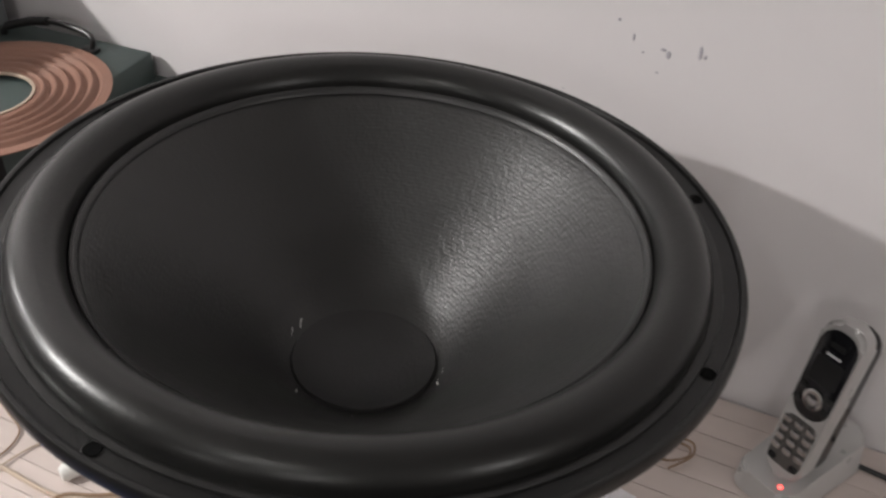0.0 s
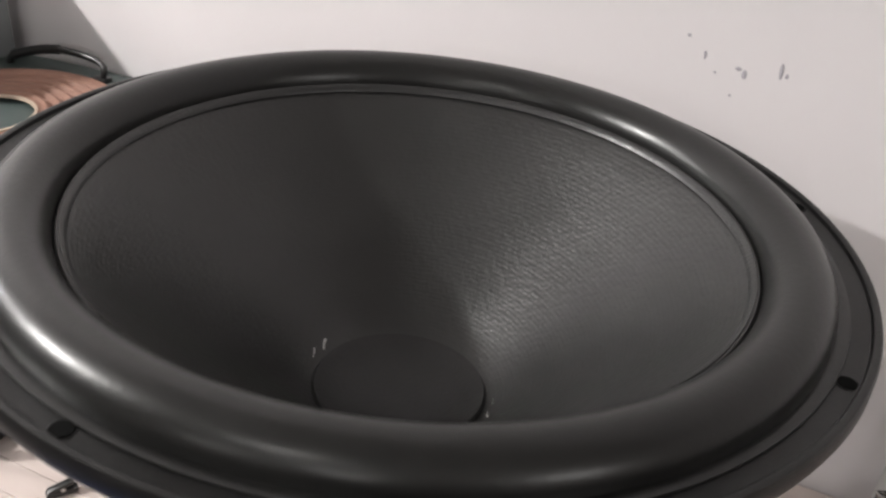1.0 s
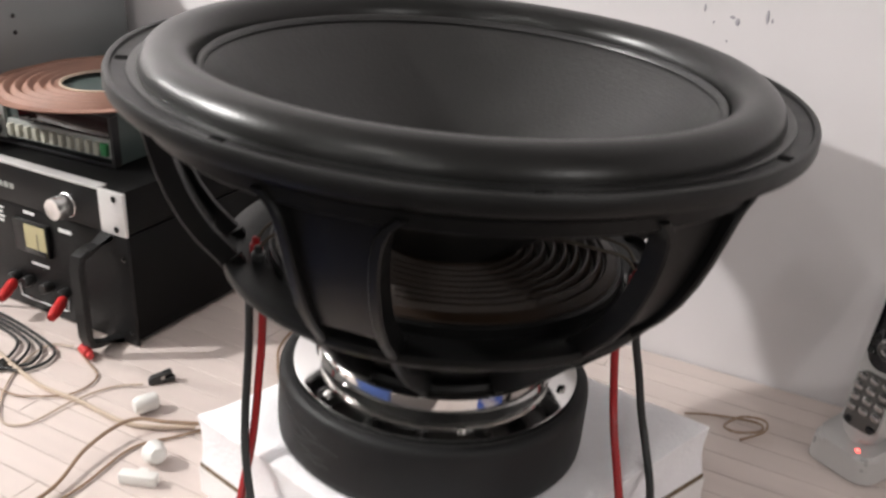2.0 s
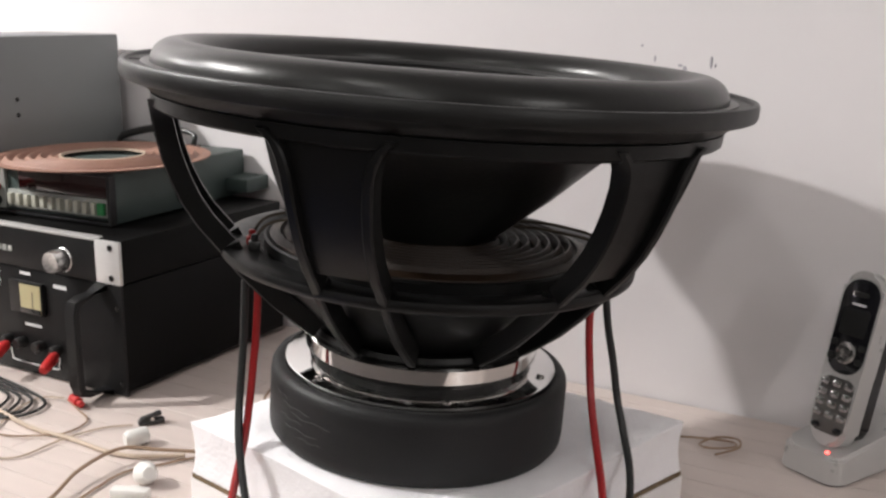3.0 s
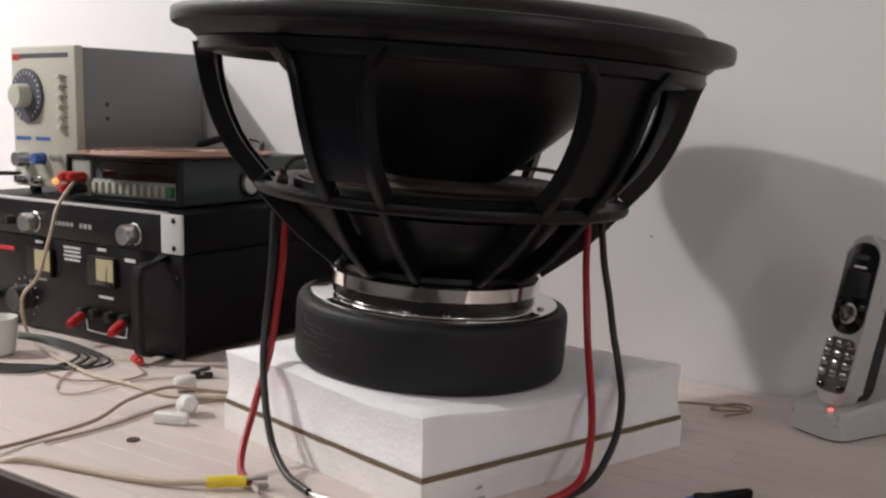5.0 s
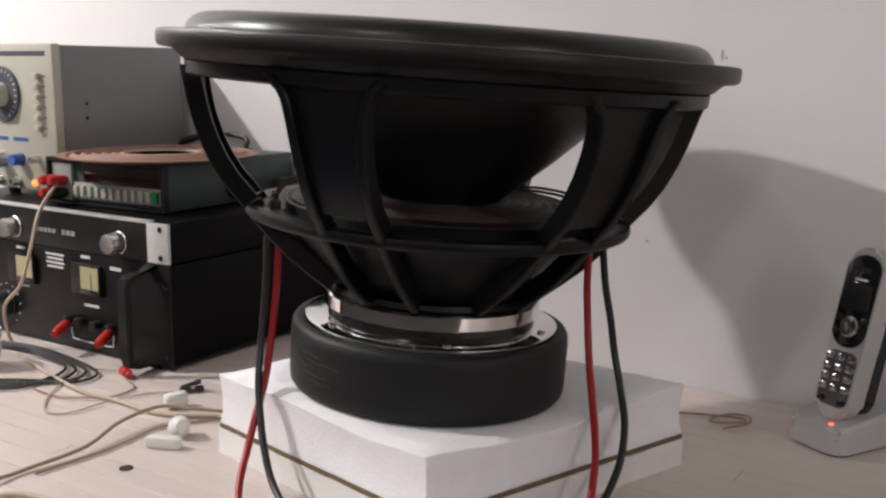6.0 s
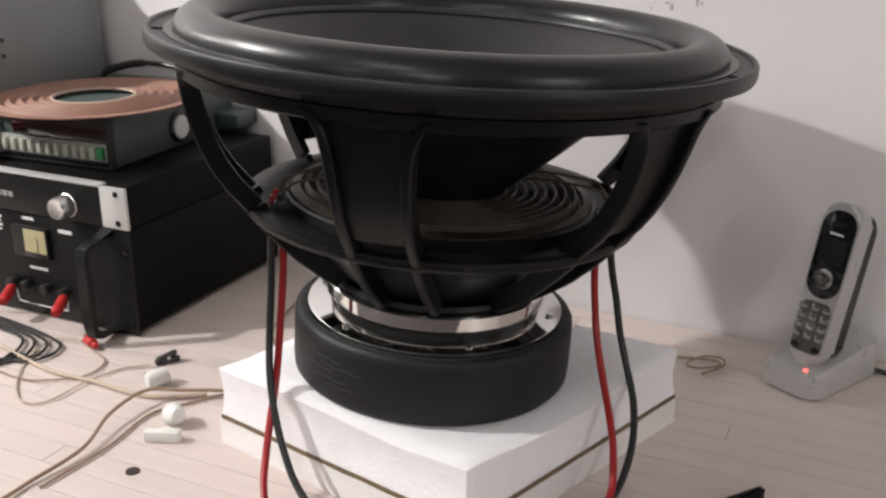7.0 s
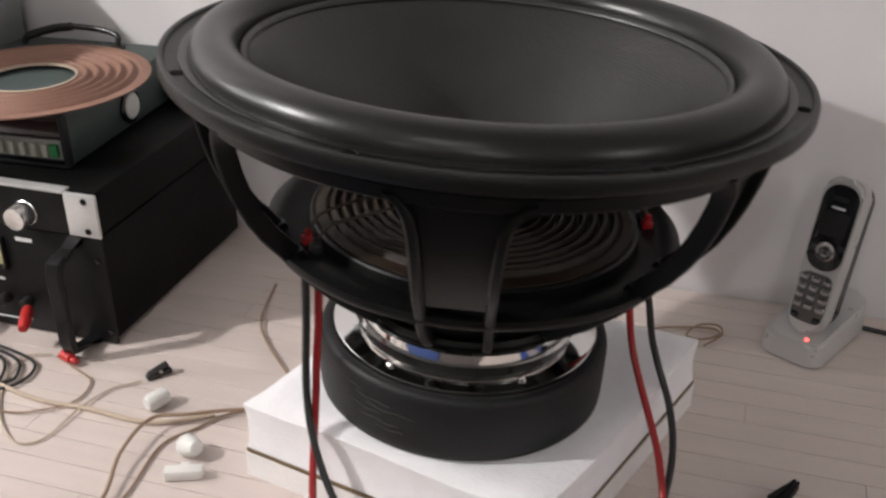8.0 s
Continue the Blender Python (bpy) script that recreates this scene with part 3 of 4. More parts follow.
for mx in (-0.7055, -0.834):
    meter = part("meter", box(mx - 0.036, mx + 0.018, PY - 0.006, PY, 0.0740, 0.1115, 0.0015), M_PANEL, supply)
    part("meter_face", box(mx - 0.0165, mx + 0.0160, PY - 0.0066, PY - 0.0061, 0.0765, 0.1090), M_METER, meter, "cream meter scale", smooth=False)
    part("needle", box(mx + 0.0035, mx + 0.0040, PY - 0.0072, PY - 0.0068, 0.080, 0.101), M_DARKINK, meter, smooth=False)
    part("meter_base", box(mx - 0.0165, mx + 0.0160, PY - 0.0078, PY - 0.0067, 0.0765, 0.0820, 0.0004), M_BLKP, meter)
knob(supply, -0.884, PY, 0.040, 0.017, 0.020, M_BLKP, "voltage_dial")
for k in range(11):
    a = radians(-50 + 28 * k)
    part("dial_dot", cylinder(0.0012, 0, 0.0006, 8, 0.0001), M_INK, supply, m=pose(-0.884 + 0.027 * math.cos(a), PY, 0.040 + 0.027 * math.sin(a)) @ FRONT)
for bx, mt in ((-0.752, M_REDP), (-0.730, M_BLKP), (-0.700, M_BLKP), (-0.672, M_REDP), (-0.945, M_REDP)):
    binding_post(supply, bx, PY, 0.038, mt)
part("ground_strap_line", tube([(-0.752, PY - 0.001, 0.028), (-0.750, PY - 0.001, 0.018), (-0.744, PY - 0.001, 0.014), (-0.680, PY - 0.001, 0.014), (-0.674, PY - 0.001, 0.018), (-0.672, PY - 0.001, 0.028)], 0.0009, 6, 6), M_INK, supply)
PF = pose(0, PY, 0)
bars(supply, [(-0.7187, 0.1195, 0.017, 0.0035), (-0.848, 0.1180, 0.017, 0.0035), (-0.7120, 0.0600, 0.028, 0.0032), (-0.6640, 0.1110, 0.020, 0.0042), (-0.846, 0.0690, 0.024, 0.003)]
     + [(-0.7785, 0.1165 - 0.0052 * k, 0.036 - 0.004 * (k % 2), 0.0026) for k in range(4)], PF, M_INK)
bars(supply, [(-0.925, 0.104, 0.040, 0.006)], PF, M_REDP)

amp = empty("rack_amplifier", "slim black rack amplifier with silver ears on the power supply", "amplifier", pose(0, 0, 0.1256))
AY = 0.6140
part("chassis", box(-1.040, -0.5745, AY + 0.004, 0.888, 0.0, 0.0465, 0.0012), M_STEEL, amp)
part("front_panel", box(-1.020, -0.6050, AY, AY + 0.0035, 0.0005, 0.0450, 0.0006), M_PANEL, amp)
part("top_trim", box(-1.052, -0.6050, AY - 0.0012, AY + 0.012, 0.0453, 0.0478, 0.0005), M_ALU, amp, "bright aluminium top edge")
for ex0, ex1 in ((-0.6045, -0.5695), (-1.0520, -1.0205)):
    ear = part("rack_ear", box(ex0, ex1, AY - 0.001, AY + 0.003, 0.0008, 0.0470, 0.0005), M_ALU, amp, "silver rack ear")
    for sz in (0.0075, 0.0400):
        screw(ear, (ex0 + ex1) / 2 + 0.005, AY - 0.0011, sz, 0.0034)
knob(amp, -0.652, AY, 0.0190, 0.0125, 0.020)
knob(amp, -0.853, AY, 0.0190, 0.0125, 0.020)
knob(amp, -0.905, AY, 0.0175, 0.006, 0.012, M_BLKP, "power_button")
bars(amp, [(-0.810 + 0.0085 * k, 0.0205, 0.0062, 0.0050) for k in range(5)] + [(-0.757 + 0.009 * k, 0.0205, 0.0066, 0.0062) for k in range(3)], pose(0, AY, 0), M_STRIP)

# ---------------------------------------------------------------- function generator
GEN = pose(-0.841, 0.682, 0.1722, 0, 0, -1)
gen = empty("function_generator", "grey function generator with a cream front panel and large dial", "test instrument", GEN)
GW, GD, GH = 0.150, 0.205, 0.203
part("case", box(-GW + 0.002, -0.002, 0.004, GD, 0.012, GH - 0.002, 0.0025), M_GREY, gen, "grey painted steel case")
part("front_bezel", box(-GW, 0, -0.010, 0.004, 0.010, GH, 0.003), M_CREAM, gen, "cream front panel")
part("model_stripe", box(-GW + 0.006, -0.014, -0.0105, -0.0101, GH - 0.016, GH - 0.010), M_DARKINK, gen, smooth=False)
part("brand_block", box(-GW + 0.006, -GW + 0.022, -0.0109, -0.0105, GH - 0.018, GH - 0.010), M_REDP, gen, smooth=False)
dial = part("dial", lathe([(0, 0), (0.037, 0), (0.037, 0.003), (0.036, 0.004), (0, 0.004)], 48), M_DARKINK, gen, "dark blue tuning dial", m=pose(-0.110, -0.010, 0.136) @ FRONT)
for k in range(22):
    a = radians(-60 + 300 * k / 21)
    part("dial_mark", box(0.029, 0.034, -0.0006, 0.0006, 0.004, 0.0043), M_INK, dial, m=pose(0, 0, 0, 0, 0, math.degrees(a)), smooth=False)
part("dial_knob", lathe([(0, 0.004), (0.016, 0.004), (0.0155, 0.020), (0.0145, 0.022), (0, 0.022)], 32), M_BTN, dial, "ivory dial knob")
for k in range(6):
    part("range_button", box(-0.036, -0.026, -0.018, -0.010, 0.090 + 0.0135 * k, 0.097 + 0.0135 * k, 0.001), M_BTN, gen)
    bars(gen, [(-0.0205, 0.0935 + 0.0135 * k, 0.006, 0.002)], pose(0, -0.0101, 0), M_DARKINK)
bars(gen, [(-0.125, 0.077, 0.036, 0.005), (-0.078, 0.077, 0.034, 0.005)], pose(0, -0.0101, 0), M_BLUEINK)
knob(gen, -0.120, -0.010, 0.048, 0.011, 0.018)
knob(gen, -0.079, -0.010, 0.050, 0.008, 0.016, M_BLUEINK, "blue_knob")
knob(gen, -0.040, -0.010, 0.052, 0.005, 0.014)
for bx in (-0.128, -0.088):
    part("output_socket", lathe([(0, 0), (0.008, 0), (0.008, 0.003), (0.0055, 0.003), (0.0055, 0.013), (0.004, 0.013), (0.004, 0.004), (0, 0.004)], 20), M_KNOB, gen, m=pose(bx, -0.010, 0.020) @ FRONT)
part("power_lamp", lathe([(0, 0), (0.0045, 0), (0.0045, 0.003), (0.003, 0.005), (0, 0.006)], 16), M_ORANGE, gen, "glowing orange pilot lamp", m=pose(-0.050, -0.010, 0.020) @ FRONT)
for dz in (0.106, 0.125):
    part("side_screw", lathe([(0, 0), (0.0028, 0), (0.002, 0.0012), (0, 0.0014)], 12), M_GLOSS, gen, m=pose(-0.002, 0.040, dz) @ pose(0, 0, 0, 0, 90, 0))
for fx in (-0.135, -0.018):
    for fy in (0.012, 0.150):
        part("rubber_foot", cylinder(0.008, 0.0, 0.0125, 14), M_BLKP, gen, m=pose(fx, fy, 0))

# ---------------------------------------------------------------- bench multimeter
DMM = pose(-0.630, 0.667, 0.1620, 0, 0, 3)
dmm = empty("bench_multimeter", "dark teal bench multimeter with ivory buttons on the amplifier", "test instrument", DMM)
DW, DD, DH = 0.206, 0.236, 0.070
part("case", box(-DW, 0, 0.003, DD, 0.012, DH, 0.003), M_TEAL, dmm)
part("front_frame", join(join(join(box(-DW, 0, -0.006, 0.004, 0.0115, 0.0155, 0.001), box(-DW, 0, -0.006, 0.004, DH - 0.004, DH + 0.0005, 0.001)), box(-DW, -DW + 0.004, -0.006, 0.004, 0.0153, DH - 0.0038)), box(-0.004, 0, -0.006, 0.004, 0.0153, DH - 0.0038)), M_PANEL, dmm)
part("display_window", box(-DW + 0.062, -0.006, 0.0005, 0.0028, 0.0405, DH - 0.005, 0.0005), M_WINDOW, dmm, "dark unlit red display window")
strip_p = part("button_strip", box(-DW + 0.046, -0.008, -0.002, 0.0029, 0.0195, 0.0400, 0.0005), M_STRIP, dmm)
for k in range(11):
    bx = -DW + 0.051 + 0.0128 * k
    part("push_button", box(bx, bx + 0.006, -0.008, -0.002, 0.0230, 0.0365, 0.0008), M_BTN, strip_p)
part("power_button", box(-0.019, -0.010, -0.007, -0.002, 0.0230, 0.0365, 0.0008), M_GREEN, strip_p, "green power button")
part("input_block", box(-DW + 0.006, -DW + 0.042, -0.002, 0.0029, 0.0165, DH - 0.006, 0.0005), M_STRIP, dmm)
for k, (bx, bz) in enumerate(((0.014, 0.042), (0.030, 0.042), (0.014, 0.026), (0.030, 0.026))):
    pp = part("banana_plug", lathe([(0, 0), (0.0055, 0), (0.0065, 0.003), (0.0065, 0.022), (0.004, 0.026), (0, 0.026)], 14), M_REDP if k != 3 else M_BLKP, dmm, m=pose(-DW + bx, -0.002, bz) @ FRONT)
part("handle_boss", lathe([(0, 0), (0.0145, 0), (0.0145, 0.004), (0.013, 0.0055), (0, 0.006)], 32), M_WHITEP, dmm, "white round handle boss", m=pose(0, 0.120, 0.036) @ pose(0, 0, 0, 0, 90, 0))
part("boss_ring", lathe([(0.0147, 0), (0.019, 0), (0.019, 0.003), (0.0147, 0.004)], 32, closed=True), M_GLOSS, dmm, m=pose(0, 0.120, 0.036) @ pose(0, 0, 0, 0, 90, 0))
part("rear_foot", box(-0.012, 0.033, 0.196, 0.243, 0.020, 0.038, 0.002), M_TEAL, dmm)
part("rear_foot", box(-0.205, -0.160, 0.234, 0.243, 0.020, 0.038, 0.002), M_TEAL, dmm)
for fx in (-0.195, -0.020):
    for fy in (0.015, 0.18):
        part("rubber_foot", cylinder(0.006, 0.0103, 0.0125, 12, 0.0004), M_BLKP, dmm, m=pose(fx, fy, 0))
bow = [(x0 + 0.020, y0 + 0.008, 0.0695 + (z0 - 0.0635) * 0.62) for x0, y0, z0 in [(-0.196, 0.198, 0.0790), (-0.186, 0.201, 0.0840), (-0.165, 0.206, 0.0930), (-0.142, 0.208, 0.0985), (-0.115, 0.208, 0.0980), (-0.090, 0.206, 0.0945), (-0.079, 0.203, 0.0880), (-0.078, 0.201, 0.0790), (-0.080, 0.200, 0.0635)]]
handle = part("carry_handle", tube(bow, 0.0036, 8, 10), M_BLKP, dmm, "black bowed carry handle")
part("handle_grip", tube(bow[:4], 0.0052, 8, 10), M_BLKP, handle)
part("handle_foot", box(-0.070, -0.052, 0.203, 0.214, 0.0695, 0.0745, 0.001), M_BLKP, handle)
part("handle_foot", tube([(-0.176, 0.206, 0.0790), (-0.180, 0.205, 0.0750), (-0.181, 0.204, 0.0695)], 0.0042, 6, 10), M_BLKP, handle)

# loose corrugated spider lying on the multimeter
wave = []
for k in range(61):
    t = k / 60
    r = 0.045 + 0.076 * t
    amp_ = 0.0026 if 0.10 < t < 0.86 else 0.0
    wave.append((r, 0.0045 + amp_ * math.sin(2 * math.pi * (t - 0.10) / 0.76 * 5)))
spare = thing("loose_spider", lathe(wave + [(r, z - 0.0012) for r, z in reversed(wave)], 128, closed=True), M_RUST,
              "copper-brown corrugated spider ring lying on the multimeter", "speaker spider", pose(-0.720, 0.738, 0.2326) @ Matrix.Diagonal((1.04, 1.04, 1, 1)))
part("inner_collar", lathe([(0.0445, 0.0036), (0.0465, 0.0033), (0.0475, 0.0060), (0.0450, 0.0064)], 64, closed=True), M_BEIGE, spare, "pale inner collar")

# ---------------------------------------------------------------- cordless phone
PHONE = pose(0.094, 0.795, 0.0, 0, 0, -28)
phone = empty("phone_charger", "silver phone charging base with a glowing red light on the table", "phone base", PHONE)
bm = slab(rounded(0.066, 0.118, 0.016, 6), 0.002, 0.034)
for v in bm.verts:
    if v.co.z > 0.02:
        v.co.z = 0.026 + 0.016 * max(0, (v.co.y + 0.02) / 0.08)
        v.co.x *= 0.93
        v.co.y *= 0.96
bmesh.ops.bevel(bm, geom=[e for e in bm.edges if all(v.co.z > 0.02 for v in e.verts) and len(e.link_faces) == 2 and any(abs(f.normal.z) < 0.5 for f in e.link_faces)], offset=0.003, segments=3, affect="EDGES")
part("shell", bm, M_SILVER, phone, m=pose(0, 0.056, 0))
part("foot_plate", slab(rounded(0.062, 0.114, 0.015, 6), 0.0, 0.0022), M_PBLACK, phone, m=pose(0, 0.056, 0))
part("status_light", lathe([(0, 0), (0.0022, 0), (0.0020, 0.0012), (0, 0.0018)], 12), M_LED, phone, "glowing red status light", m=pose(0.014, 0.008, 0.0262))
lean = 15
HS = PHONE @ pose(0.004, 0.024, 0.028, -lean, 0, 0)
hand = empty("cordless_handset", "silver and black cordless handset leaning in its charging base", "phone", HS)
bm = slab(rounded(0.041, 0.163, 0.016, 8), -0.011, 0.011)
for v in bm.verts:
    v.co.x *= 1 - 0.10 * max(0, -v.co.y / 0.08)
bmesh.ops.bevel(bm, geom=[e for e in bm.edges if abs(e.verts[0].co.z - e.verts[1].co.z) < 1e-5], offset=0.004, segments=3, affect="EDGES")
UP = pose(0, 0, 0.080) @ pose(0, 0, 0, 90, 0, 0)   # local x across, y up the handset, z out of its face
part("back_shell", bm, M_SILVER, hand, m=UP)
part("rear_cover", slab(rounded(0.039, 0.150, 0.015, 8), -0.024, -0.0105, 0.002), M_PBLACK, hand, "dark blue-black rear cover", m=UP)
face = part("face_plate", slab(rounded(0.036, 0.088, 0.016, 8), 0.0105, 0.0122, 0.0006), M_PBLACK, hand, "gloss black face plate", m=UP @ pose(0, 0.030, 0))
part("screen", slab(rounded(0.027, 0.025, 0.003, 4), 0.0122, 0.0126), M_SCREEN, face, "unlit grey screen", m=pose(0, 0.004, 0), smooth=False)
part("earpiece", slab(rounded(0.016, 0.005, 0.0024, 4), 0.0122, 0.0127), M_SCREEN, face, m=pose(0, 0.030, 0), smooth=False)
bars_m = pose(0, 0, 0)
part("maker_bar", box(-0.007, 0.007, 0.0195, 0.0215, 0.0122, 0.0125), M_INK, face, smooth=False)
nav = part("navigation_ring", lathe([(0.0055, 0.0122), (0.0095, 0.0122), (0.0098, 0.0138), (0.0085, 0.0150), (0.0060, 0.0145)], 32, closed=True), M_KEY, face, "shiny round navigation button", m=pose(0, -0.0245, 0))
part("navigation_centre", lathe([(0, 0.0150), (0.0052, 0.0142), (0.0056, 0.0122), (0, 0.0122)], 24), M_KEY, nav)
for sx in (-1, 1):
    for sy in (-0.017, -0.030):
        part("soft_key", slab(rounded(0.0075, 0.006, 0.002, 3), 0.0122, 0.0132, 0.0004), M_SCREEN, face, m=pose(sx * 0.0140, sy, 0))
part("keypad_plate", slab(rounded(0.0335, 0.052, 0.008, 6), 0.0105, 0.0116, 0.0004), M_KEYPAD, hand, "dark grey glossy keypad", m=UP @ pose(0, -0.044, 0))
key = finish("key", slab(rounded(0.0095, 0.0068, 0.0028, 4), 0.0112, 0.0136, 0.0006), M_KEY)
for r in range(4):
    for c in range(3):
        ob = new("key", key)
        ob.parent = hand
        ob.matrix_basis = UP @ pose(-0.0122 + 0.0122 * c, -0.0235 - 0.0098 * r, 0)
for c in (-1, 1):
    part("function_key", slab(rounded(0.0085, 0.006, 0.0026, 4), 0.0112, 0.0130, 0.0005), M_PBLACK, hand, m=UP @ pose(0.0115 * c, -0.0650, 0))
thing("thin_cable", tube([(0.144, 0.871, 0.0100), (0.158, 0.875, 0.0060), (0.192, 0.874, 0.0030), (0.250, 0.866, 0.0030), (0.384, 0.858, 0.0030), (0.570, 0.863, 0.0030)], 0.0026, 10, 10), M_BLACKW, "thin black phone power cord along the wall", "cable")

# ---------------------------------------------------------------- small things on the table
def cable(points, r, mat, label):
    return thing("cable", tube(points, r, 12, 8), mat, label, "cable", group="loose cables")


cable([(-0.442, 0.270, -0.0220), (-0.450, 0.299, 0.0030), (-0.455, 0.342, 0.0030), (-0.450, 0.403, 0.0060), (-0.464, 0.454, 0.0120), (-0.463, 0.501, 0.0140), (-0.435, 0.520, 0.0120), (-0.398, 0.544, 0.0080), (-0.355, 0.560, 0.0040)], 0.0018, M_BROWN, "clear brown zip cord curving over the table")
# Thin brown tube laid flat as the shadow of the raised zip cord.
cable([(-0.442, 0.347, 0.0020), (-0.437, 0.419, 0.0020), (-0.443, 0.482, 0.0020), (-0.424, 0.516, 0.0020), (-0.400, 0.549, 0.0020), (-0.355, 0.570, 0.0020)], 0.0012, M_BROWN, "thin brown strand drawn as the zip cord's shadow")
cable([(-0.806, 0.648, 0.2050), (-0.781, 0.600, 0.1732), (-0.773, 0.580, 0.1341), (-0.785, 0.570, 0.0854), (-0.814, 0.565, 0.0529), (-0.817, 0.575, 0.0030), (-0.721, 0.539, 0.0030), (-0.603, 0.510, 0.0030), (-0.539, 0.510, 0.0030), (-0.469, 0.509, 0.0030), (-0.418, 0.537, 0.0030)], 0.0023, M_BEIGE, "beige zip cord hanging from the multimeter plugs")
cable([(-0.942, 0.650, 0.2023), (-0.944, 0.603, 0.1988), (-0.948, 0.556, 0.1572), (-0.993, 0.559, 0.0764), (-1.048, 0.556, 0.0100), (-1.100, 0.524, 0.0040), (-1.218, 0.503, 0.0030)], 0.0030, M_BLACKW, "black coaxial lead hanging from the function generator")
cable([(-0.625, 0.577, 0.0040), (-0.650, 0.565, 0.0030), (-0.642, 0.524, 0.0020), (-0.612, 0.480, 0.0020), (-0.574, 0.450, 0.0020), (-0.550, 0.460, 0.0020), (-0.545, 0.505, 0.0030), (-0.535, 0.544, 0.0020), (-0.512, 0.564, 0.0030)], 0.0010, M_BEIGE, "thin beige wire looped on the table")
cable([(-0.618, 0.575, 0.0040), (-0.590, 0.564, 0.0030), (-0.561, 0.550, 0.0020), (-0.556, 0.519, 0.0020), (-0.576, 0.496, 0.0030), (-0.612, 0.484, 0.0020), (-0.689, 0.493, 0.0020)], 0.0010, M_BROWN, "thin brown wire looped on the table")
for k in range(4):
    j = 0.011 * k
    cable([(-0.900, 0.555 - j, 0.003), (-0.830 + j, 0.572 - j, 0.006 + 0.002 * k), (-0.753, 0.582 - 0.6 * j, 0.005), (-0.650 - j, 0.566 - 0.4 * j, 0.004), (-0.625 - j, 0.546 - j, 0.003), (-0.632 - j, 0.516 + 0.3 * j, 0.003), (-0.664, 0.506 - j, 0.003), (-0.730, 0.470 - j, 0.003), (-0.800, 0.452 - j, 0.003)], 0.0017, M_BLACKW, "black test lead coiled in front of the power supply")
cable([(-0.469, 0.776, 0.0030), (-0.451, 0.703, 0.0040), (-0.429, 0.668, 0.0030), (-0.386, 0.623, 0.0030), (-0.355, 0.594, 0.0030)], 0.0014, M_BROWN, "thin brown wire running behind the foam")
cable([(0.012, 0.792, 0.0030), (0.028, 0.816, 0.0040), (0.024, 0.831, 0.0060), (0.004, 0.828, 0.0050), (-0.007, 0.806, 0.0040), (0.007, 0.798, 0.0060), (0.025, 0.812, 0.0060), (0.018, 0.827, 0.0040), (-0.022, 0.819, 0.0030), (-0.046, 0.807, 0.0030)], 0.0012, M_BROWN, "small curl of thin brown wire on the table")

thing("white_connector_shell", join(box(-0.017, 0.017, -0.0055, 0.0055, 0.0002, 0.011, 0.0025), box(-0.004, 0.004, 0.004, 0.012, 0.002, 0.008, 0.001)), M_WHITEP, "white plastic connector shell lying on the table", "connector", pose(-0.402, 0.4535, 0, 0, 0, 22))
thing("white_wire_nut", lathe([(0, 0.0), (0.010, 0.0), (0.011, 0.003), (0.009, 0.014), (0.006, 0.020), (0, 0.0215)], 10), M_WHITEP, "white ridged wire nut on the table", "wire nut", pose(-0.4178, 0.4855, 0.0075, 70, 0, 60))
thing("white_plastic_cap", lathe([(0, 0.0), (0.0075, 0.0), (0.0085, 0.002), (0.0085, 0.018), (0.006, 0.022), (0, 0.0225)], 20), M_WHITEP, "white plastic cap lying on the table", "cap", pose(-0.473, 0.545, 0.0088, 90, 0, -25))
clip = thing("black_spring_clip", box(-0.013, 0.013, -0.004, 0.004, 0.0005, 0.006, 0.0015), M_BLKP, "small black spring clip on a thin wire", "clip", pose(-0.503, 0.580, 0, 0, 0, 55))
part("upper_jaw", box(-0.013, 0.009, -0.0035, 0.0035, 0.0, 0.004, 0.0012), M_BLKP, clip, m=pose(0.002, 0, 0.0072, 0, -14, 0))
part("pivot", cylinder(0.0022, -0.0048, 0.0048, 12), M_NICKEL, clip, m=pose(0.001, 0, 0.0066, 90, 0, 0))
thing("red_wire_terminal", join(cylinder(0.0055, 0.0, 0.016, 14), cylinder(0.0035, 0.016, 0.024, 12)), M_REDP, "red insulated crimp terminal in front of the power supply", "terminal", pose(-0.613, 0.578, 0.0057, 90, 0, 70))
thing("dark_hole_plug", lathe([(0, 0.0), (0.0062, 0.0), (0.0058, 0.0010), (0.003, 0.0013), (0, 0.0013)], 24), M_EDGE, "small dark round cover cap on the table", "cap", pose(-0.3912, 0.4014, 0.0002))
thing("white_mug", lathe([(0, 0.0), (0.028, 0.0), (0.034, 0.004), (0.038, 0.030), (0.040, 0.060), (0.038, 0.060), (0.035, 0.030), (0.031, 0.006), (0, 0.005)], 40), M_WHITEP, "white rounded cup in front of the power supply", "cup", pose(-0.773, 0.504, 0.0004) @ Matrix.Diagonal((0.62, 0.62, 0.75, 1)))

# clips and bare ends in front of the foam
yb = thing("yellow_clip_lead", tube([(-0.226, 0.380, 0.006), (-0.236, 0.372, 0.007), (-0.250, 0.361, 0.006)], 0.0048, 6, 12), M_YELLOW, "yellow insulated alligator clip lead on the red wire", "clip lead")
part("jaw", join(box(0.0, 0.018, -0.004, 0.004, 0.0015, 0.0045, 0.001), box(0.0, 0.018, -0.003, 0.003, 0.0080, 0.0105, 0.001)), M_NICKEL, yb, "toothed nickel jaws", m=pose(-0.227, 0.379, 0, 0, 0, 40))
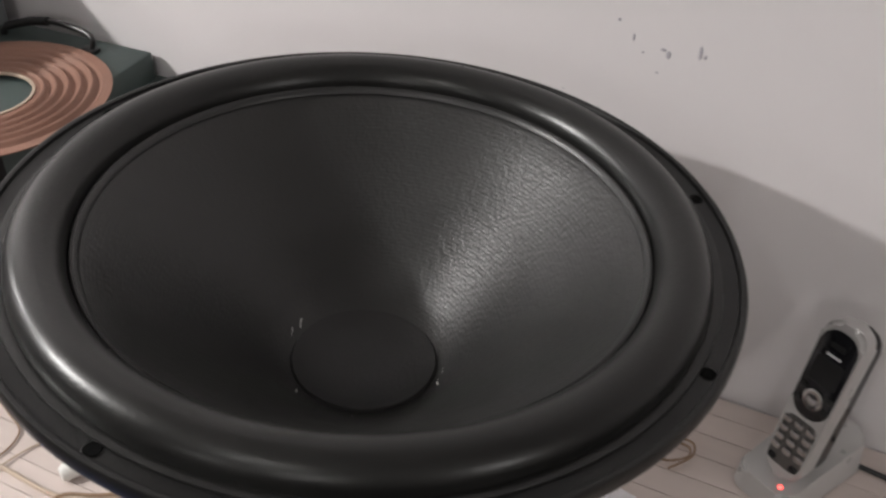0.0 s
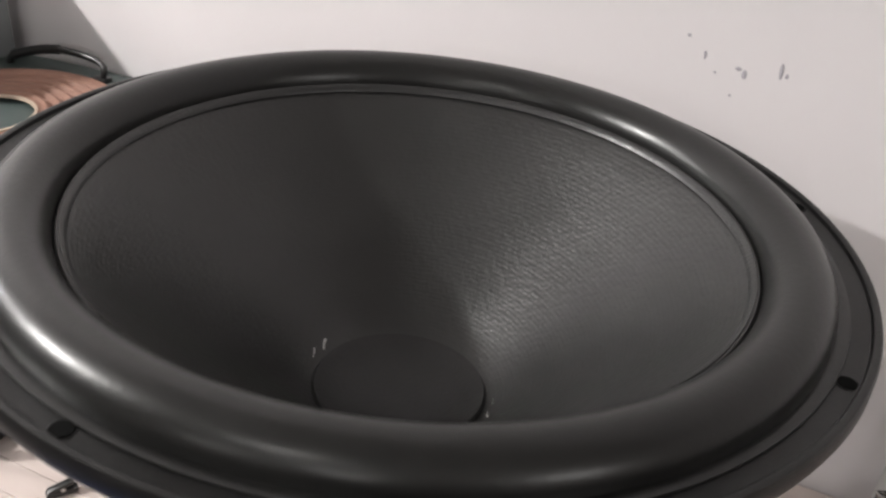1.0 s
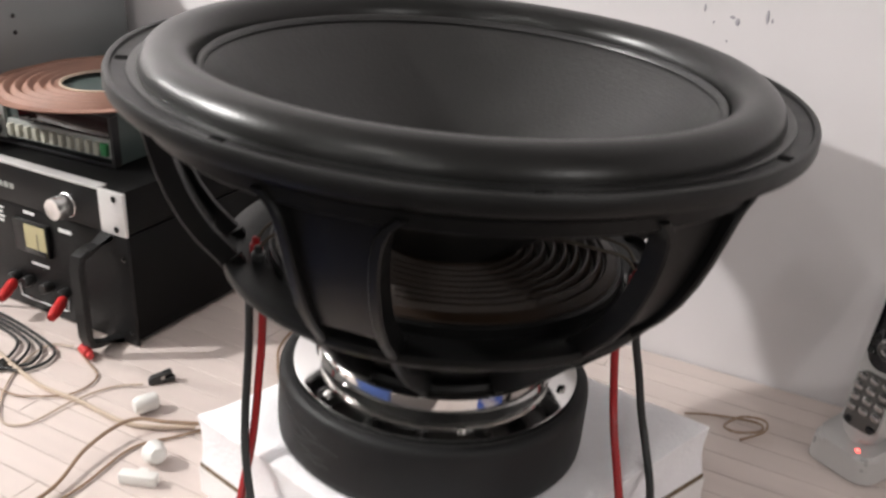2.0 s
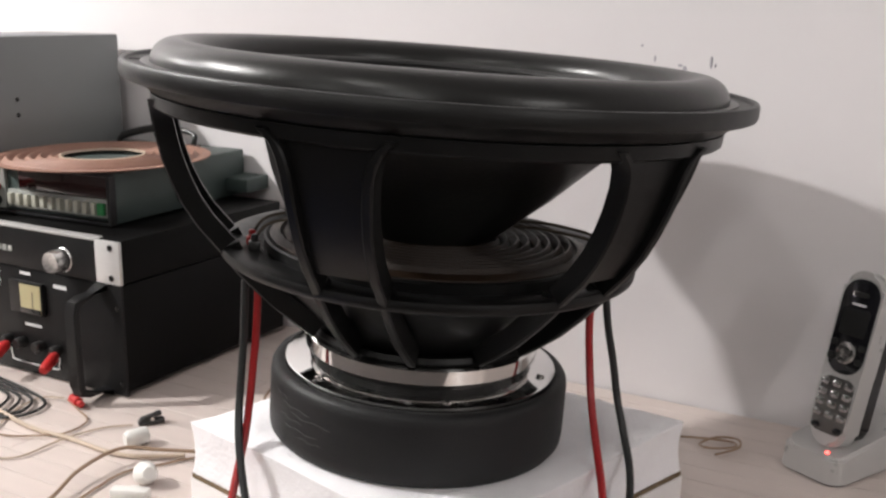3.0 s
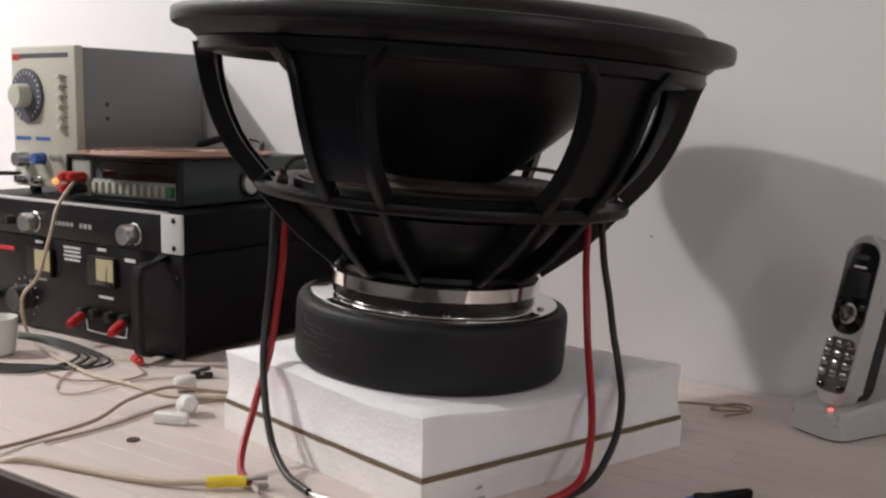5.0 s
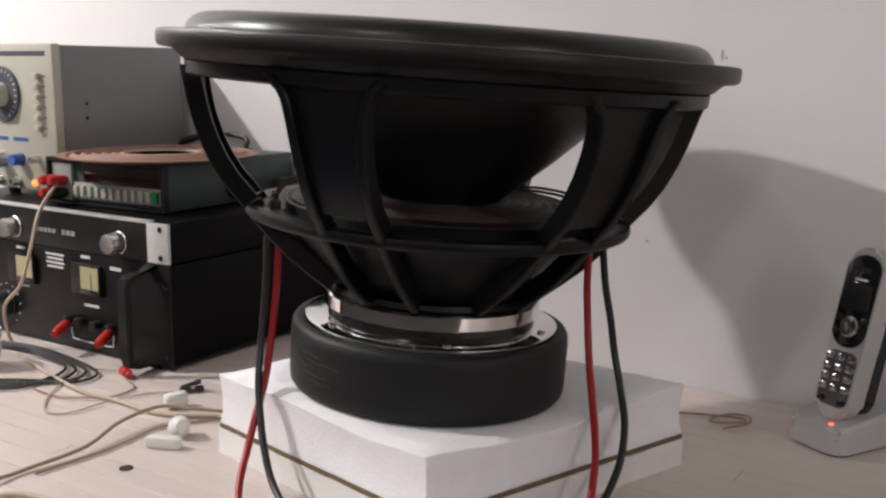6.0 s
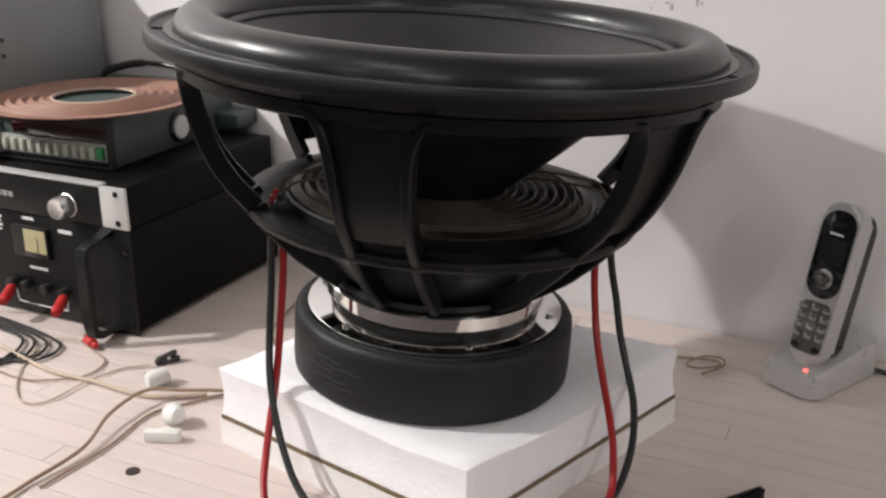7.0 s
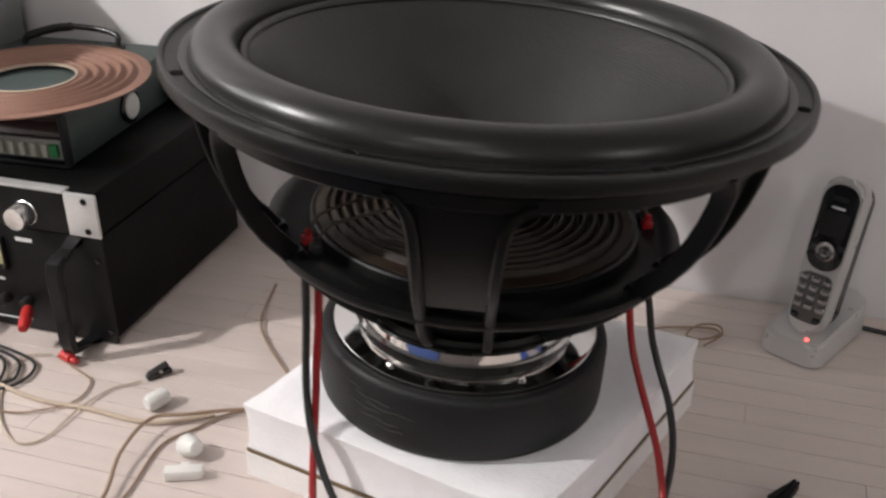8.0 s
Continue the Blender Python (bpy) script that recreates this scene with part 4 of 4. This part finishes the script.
part("lead", tube([(-0.250, 0.361, 0.006), (-0.280, 0.345, 0.004), (-0.320, 0.333, 0.003), (-0.370, 0.322, 0.003), (-0.420, 0.308, 0.003), (-0.450, 0.280, -0.010)], 0.0028, 10, 10), M_BEIGE, yb, "thin clear test lead")
ac = thing("alligator_clip", join(box(-0.022, 0.020, -0.0042, 0.0042, 0.0005, 0.0038, 0.001), box(-0.022, 0.018, -0.0040, 0.0040, 0.0, 0.003, 0.001), pose(0, 0, 0.0072, 0, -10, 0)), M_NICKEL, "bare nickel alligator clip gripping a wire end", "clip", pose(-0.077, 0.457, 0, 0, 0, 62))
part("pivot", cylinder(0.0022, -0.005, 0.005, 12), M_NICKEL, ac, m=pose(0.002, 0, 0.005, 90, 0, 0))

pl = empty("pliers", "pliers with blue vinyl grips lying on the table", "pliers", pose(0.079, 0.551, 0.0, 0, 0, -84))
part("jaw", slab([(-0.004, 0.001), (0.012, 0.0075), (0.046, 0.0030), (0.047, 0.0005)], 0.003, 0.012, 0.0008), M_STEEL, pl, m=pose(0, 0, 0, 0, 0, 144))
part("jaw", slab([(-0.004, -0.001), (0.012, -0.0075), (0.046, -0.0030), (0.047, -0.0005)], 0.003, 0.012, 0.0008), M_STEEL, pl, m=pose(0, 0, 0, 0, 0, 144))
part("pivot", cylinder(0.008, 0.002, 0.0135, 20), M_STEEL, pl)
part("grip", tube([(-0.002, 0.004, 0.007), (0.020, 0.014, 0.007), (0.050, 0.020, 0.0068), (0.085, 0.016, 0.0065), (0.110, 0.012, 0.0062)], 0.0062, 10, 12), M_BLUE, pl, "blue vinyl grip")
part("grip", tube([(-0.002, -0.004, 0.007), (0.020, -0.014, 0.007), (0.050, -0.020, 0.0068), (0.085, -0.016, 0.0065), (0.110, -0.012, 0.0062)], 0.0062, 10, 12), M_BLUE, pl, "blue vinyl grip")

# blue chair in front of the table
ch = empty("office_chair", "blue fabric office chair in front of the table", "chair", pose(-0.55, 0.02, FLOOR))
part("seat", box(-0.25, 0.25, -0.22, 0.24, 0.44, 0.53, 0.03, 4), M_BLUEC, ch)
part("column", cylinder(0.025, 0.08, 0.44, 20), M_STEEL, ch)
for k in range(5):
    part("foot", box(0.0, 0.27, -0.02, 0.02, 0.03, 0.08, 0.01), M_STEEL, ch, m=pose(0, 0, 0, 0, 0, 72 * k + 15))

# dark smudges on the wall
for sx, sz, w, h in ((-0.049, 0.3629, 0.004, 0.018), (-0.0445, 0.360, 0.003, 0.006), (-0.0752, 0.3553, 0.006, 0.010), (-0.080, 0.3590, 0.007, 0.004), (-0.0829, 0.3372, 0.003, 0.003), (-0.097, 0.3529, 0.003, 0.003),
                     (-0.1065, 0.3648, 0.003, 0.010), (-0.1206, 0.3776, 0.004, 0.004), (-0.1647, 0.3023, 0.0022, 0.0022), (-0.1228, 0.1585, 0.006, 0.004), (-0.420, 0.360, 0.003, 0.003)):
    thing("wall_smudge", lathe([(0, 0), (0.5, 0.0), (0.35, 0.0004), (0, 0.0005)], 9), M_SMUDGE, "small dark smudge on the white wall", "mark",
          pose(sx, WALL_Y - 0.0001, sz) @ FRONT @ Matrix.Diagonal((w * 0.75, h * 0.75, 1, 1)), kind="structure")

# ---------------------------------------------------------------- table planks
PITCH = 0.0295
row = 0
y = TABLE_Y0 + 0.0025
while y < WALL_Y - 0.004:
    y1 = min(y + PITCH - 0.0008, WALL_Y - 0.003)
    x = TABLE_X0
    joint = TABLE_X0 + 0.25 + 0.41 * ((row * 7) % 11) / 4
    while x < TABLE_X1 - 0.01:
        x1 = min(joint, TABLE_X1)
        if x1 - x > 0.02:
            part("plank", box(x + 0.0003, x1 - 0.0003, y, y1, -0.0024, 0.0, 0.0002, 1), M_PLANK, table, smooth=False)
        x, joint = x1, joint + 1.25
    y += PITCH
    row += 1
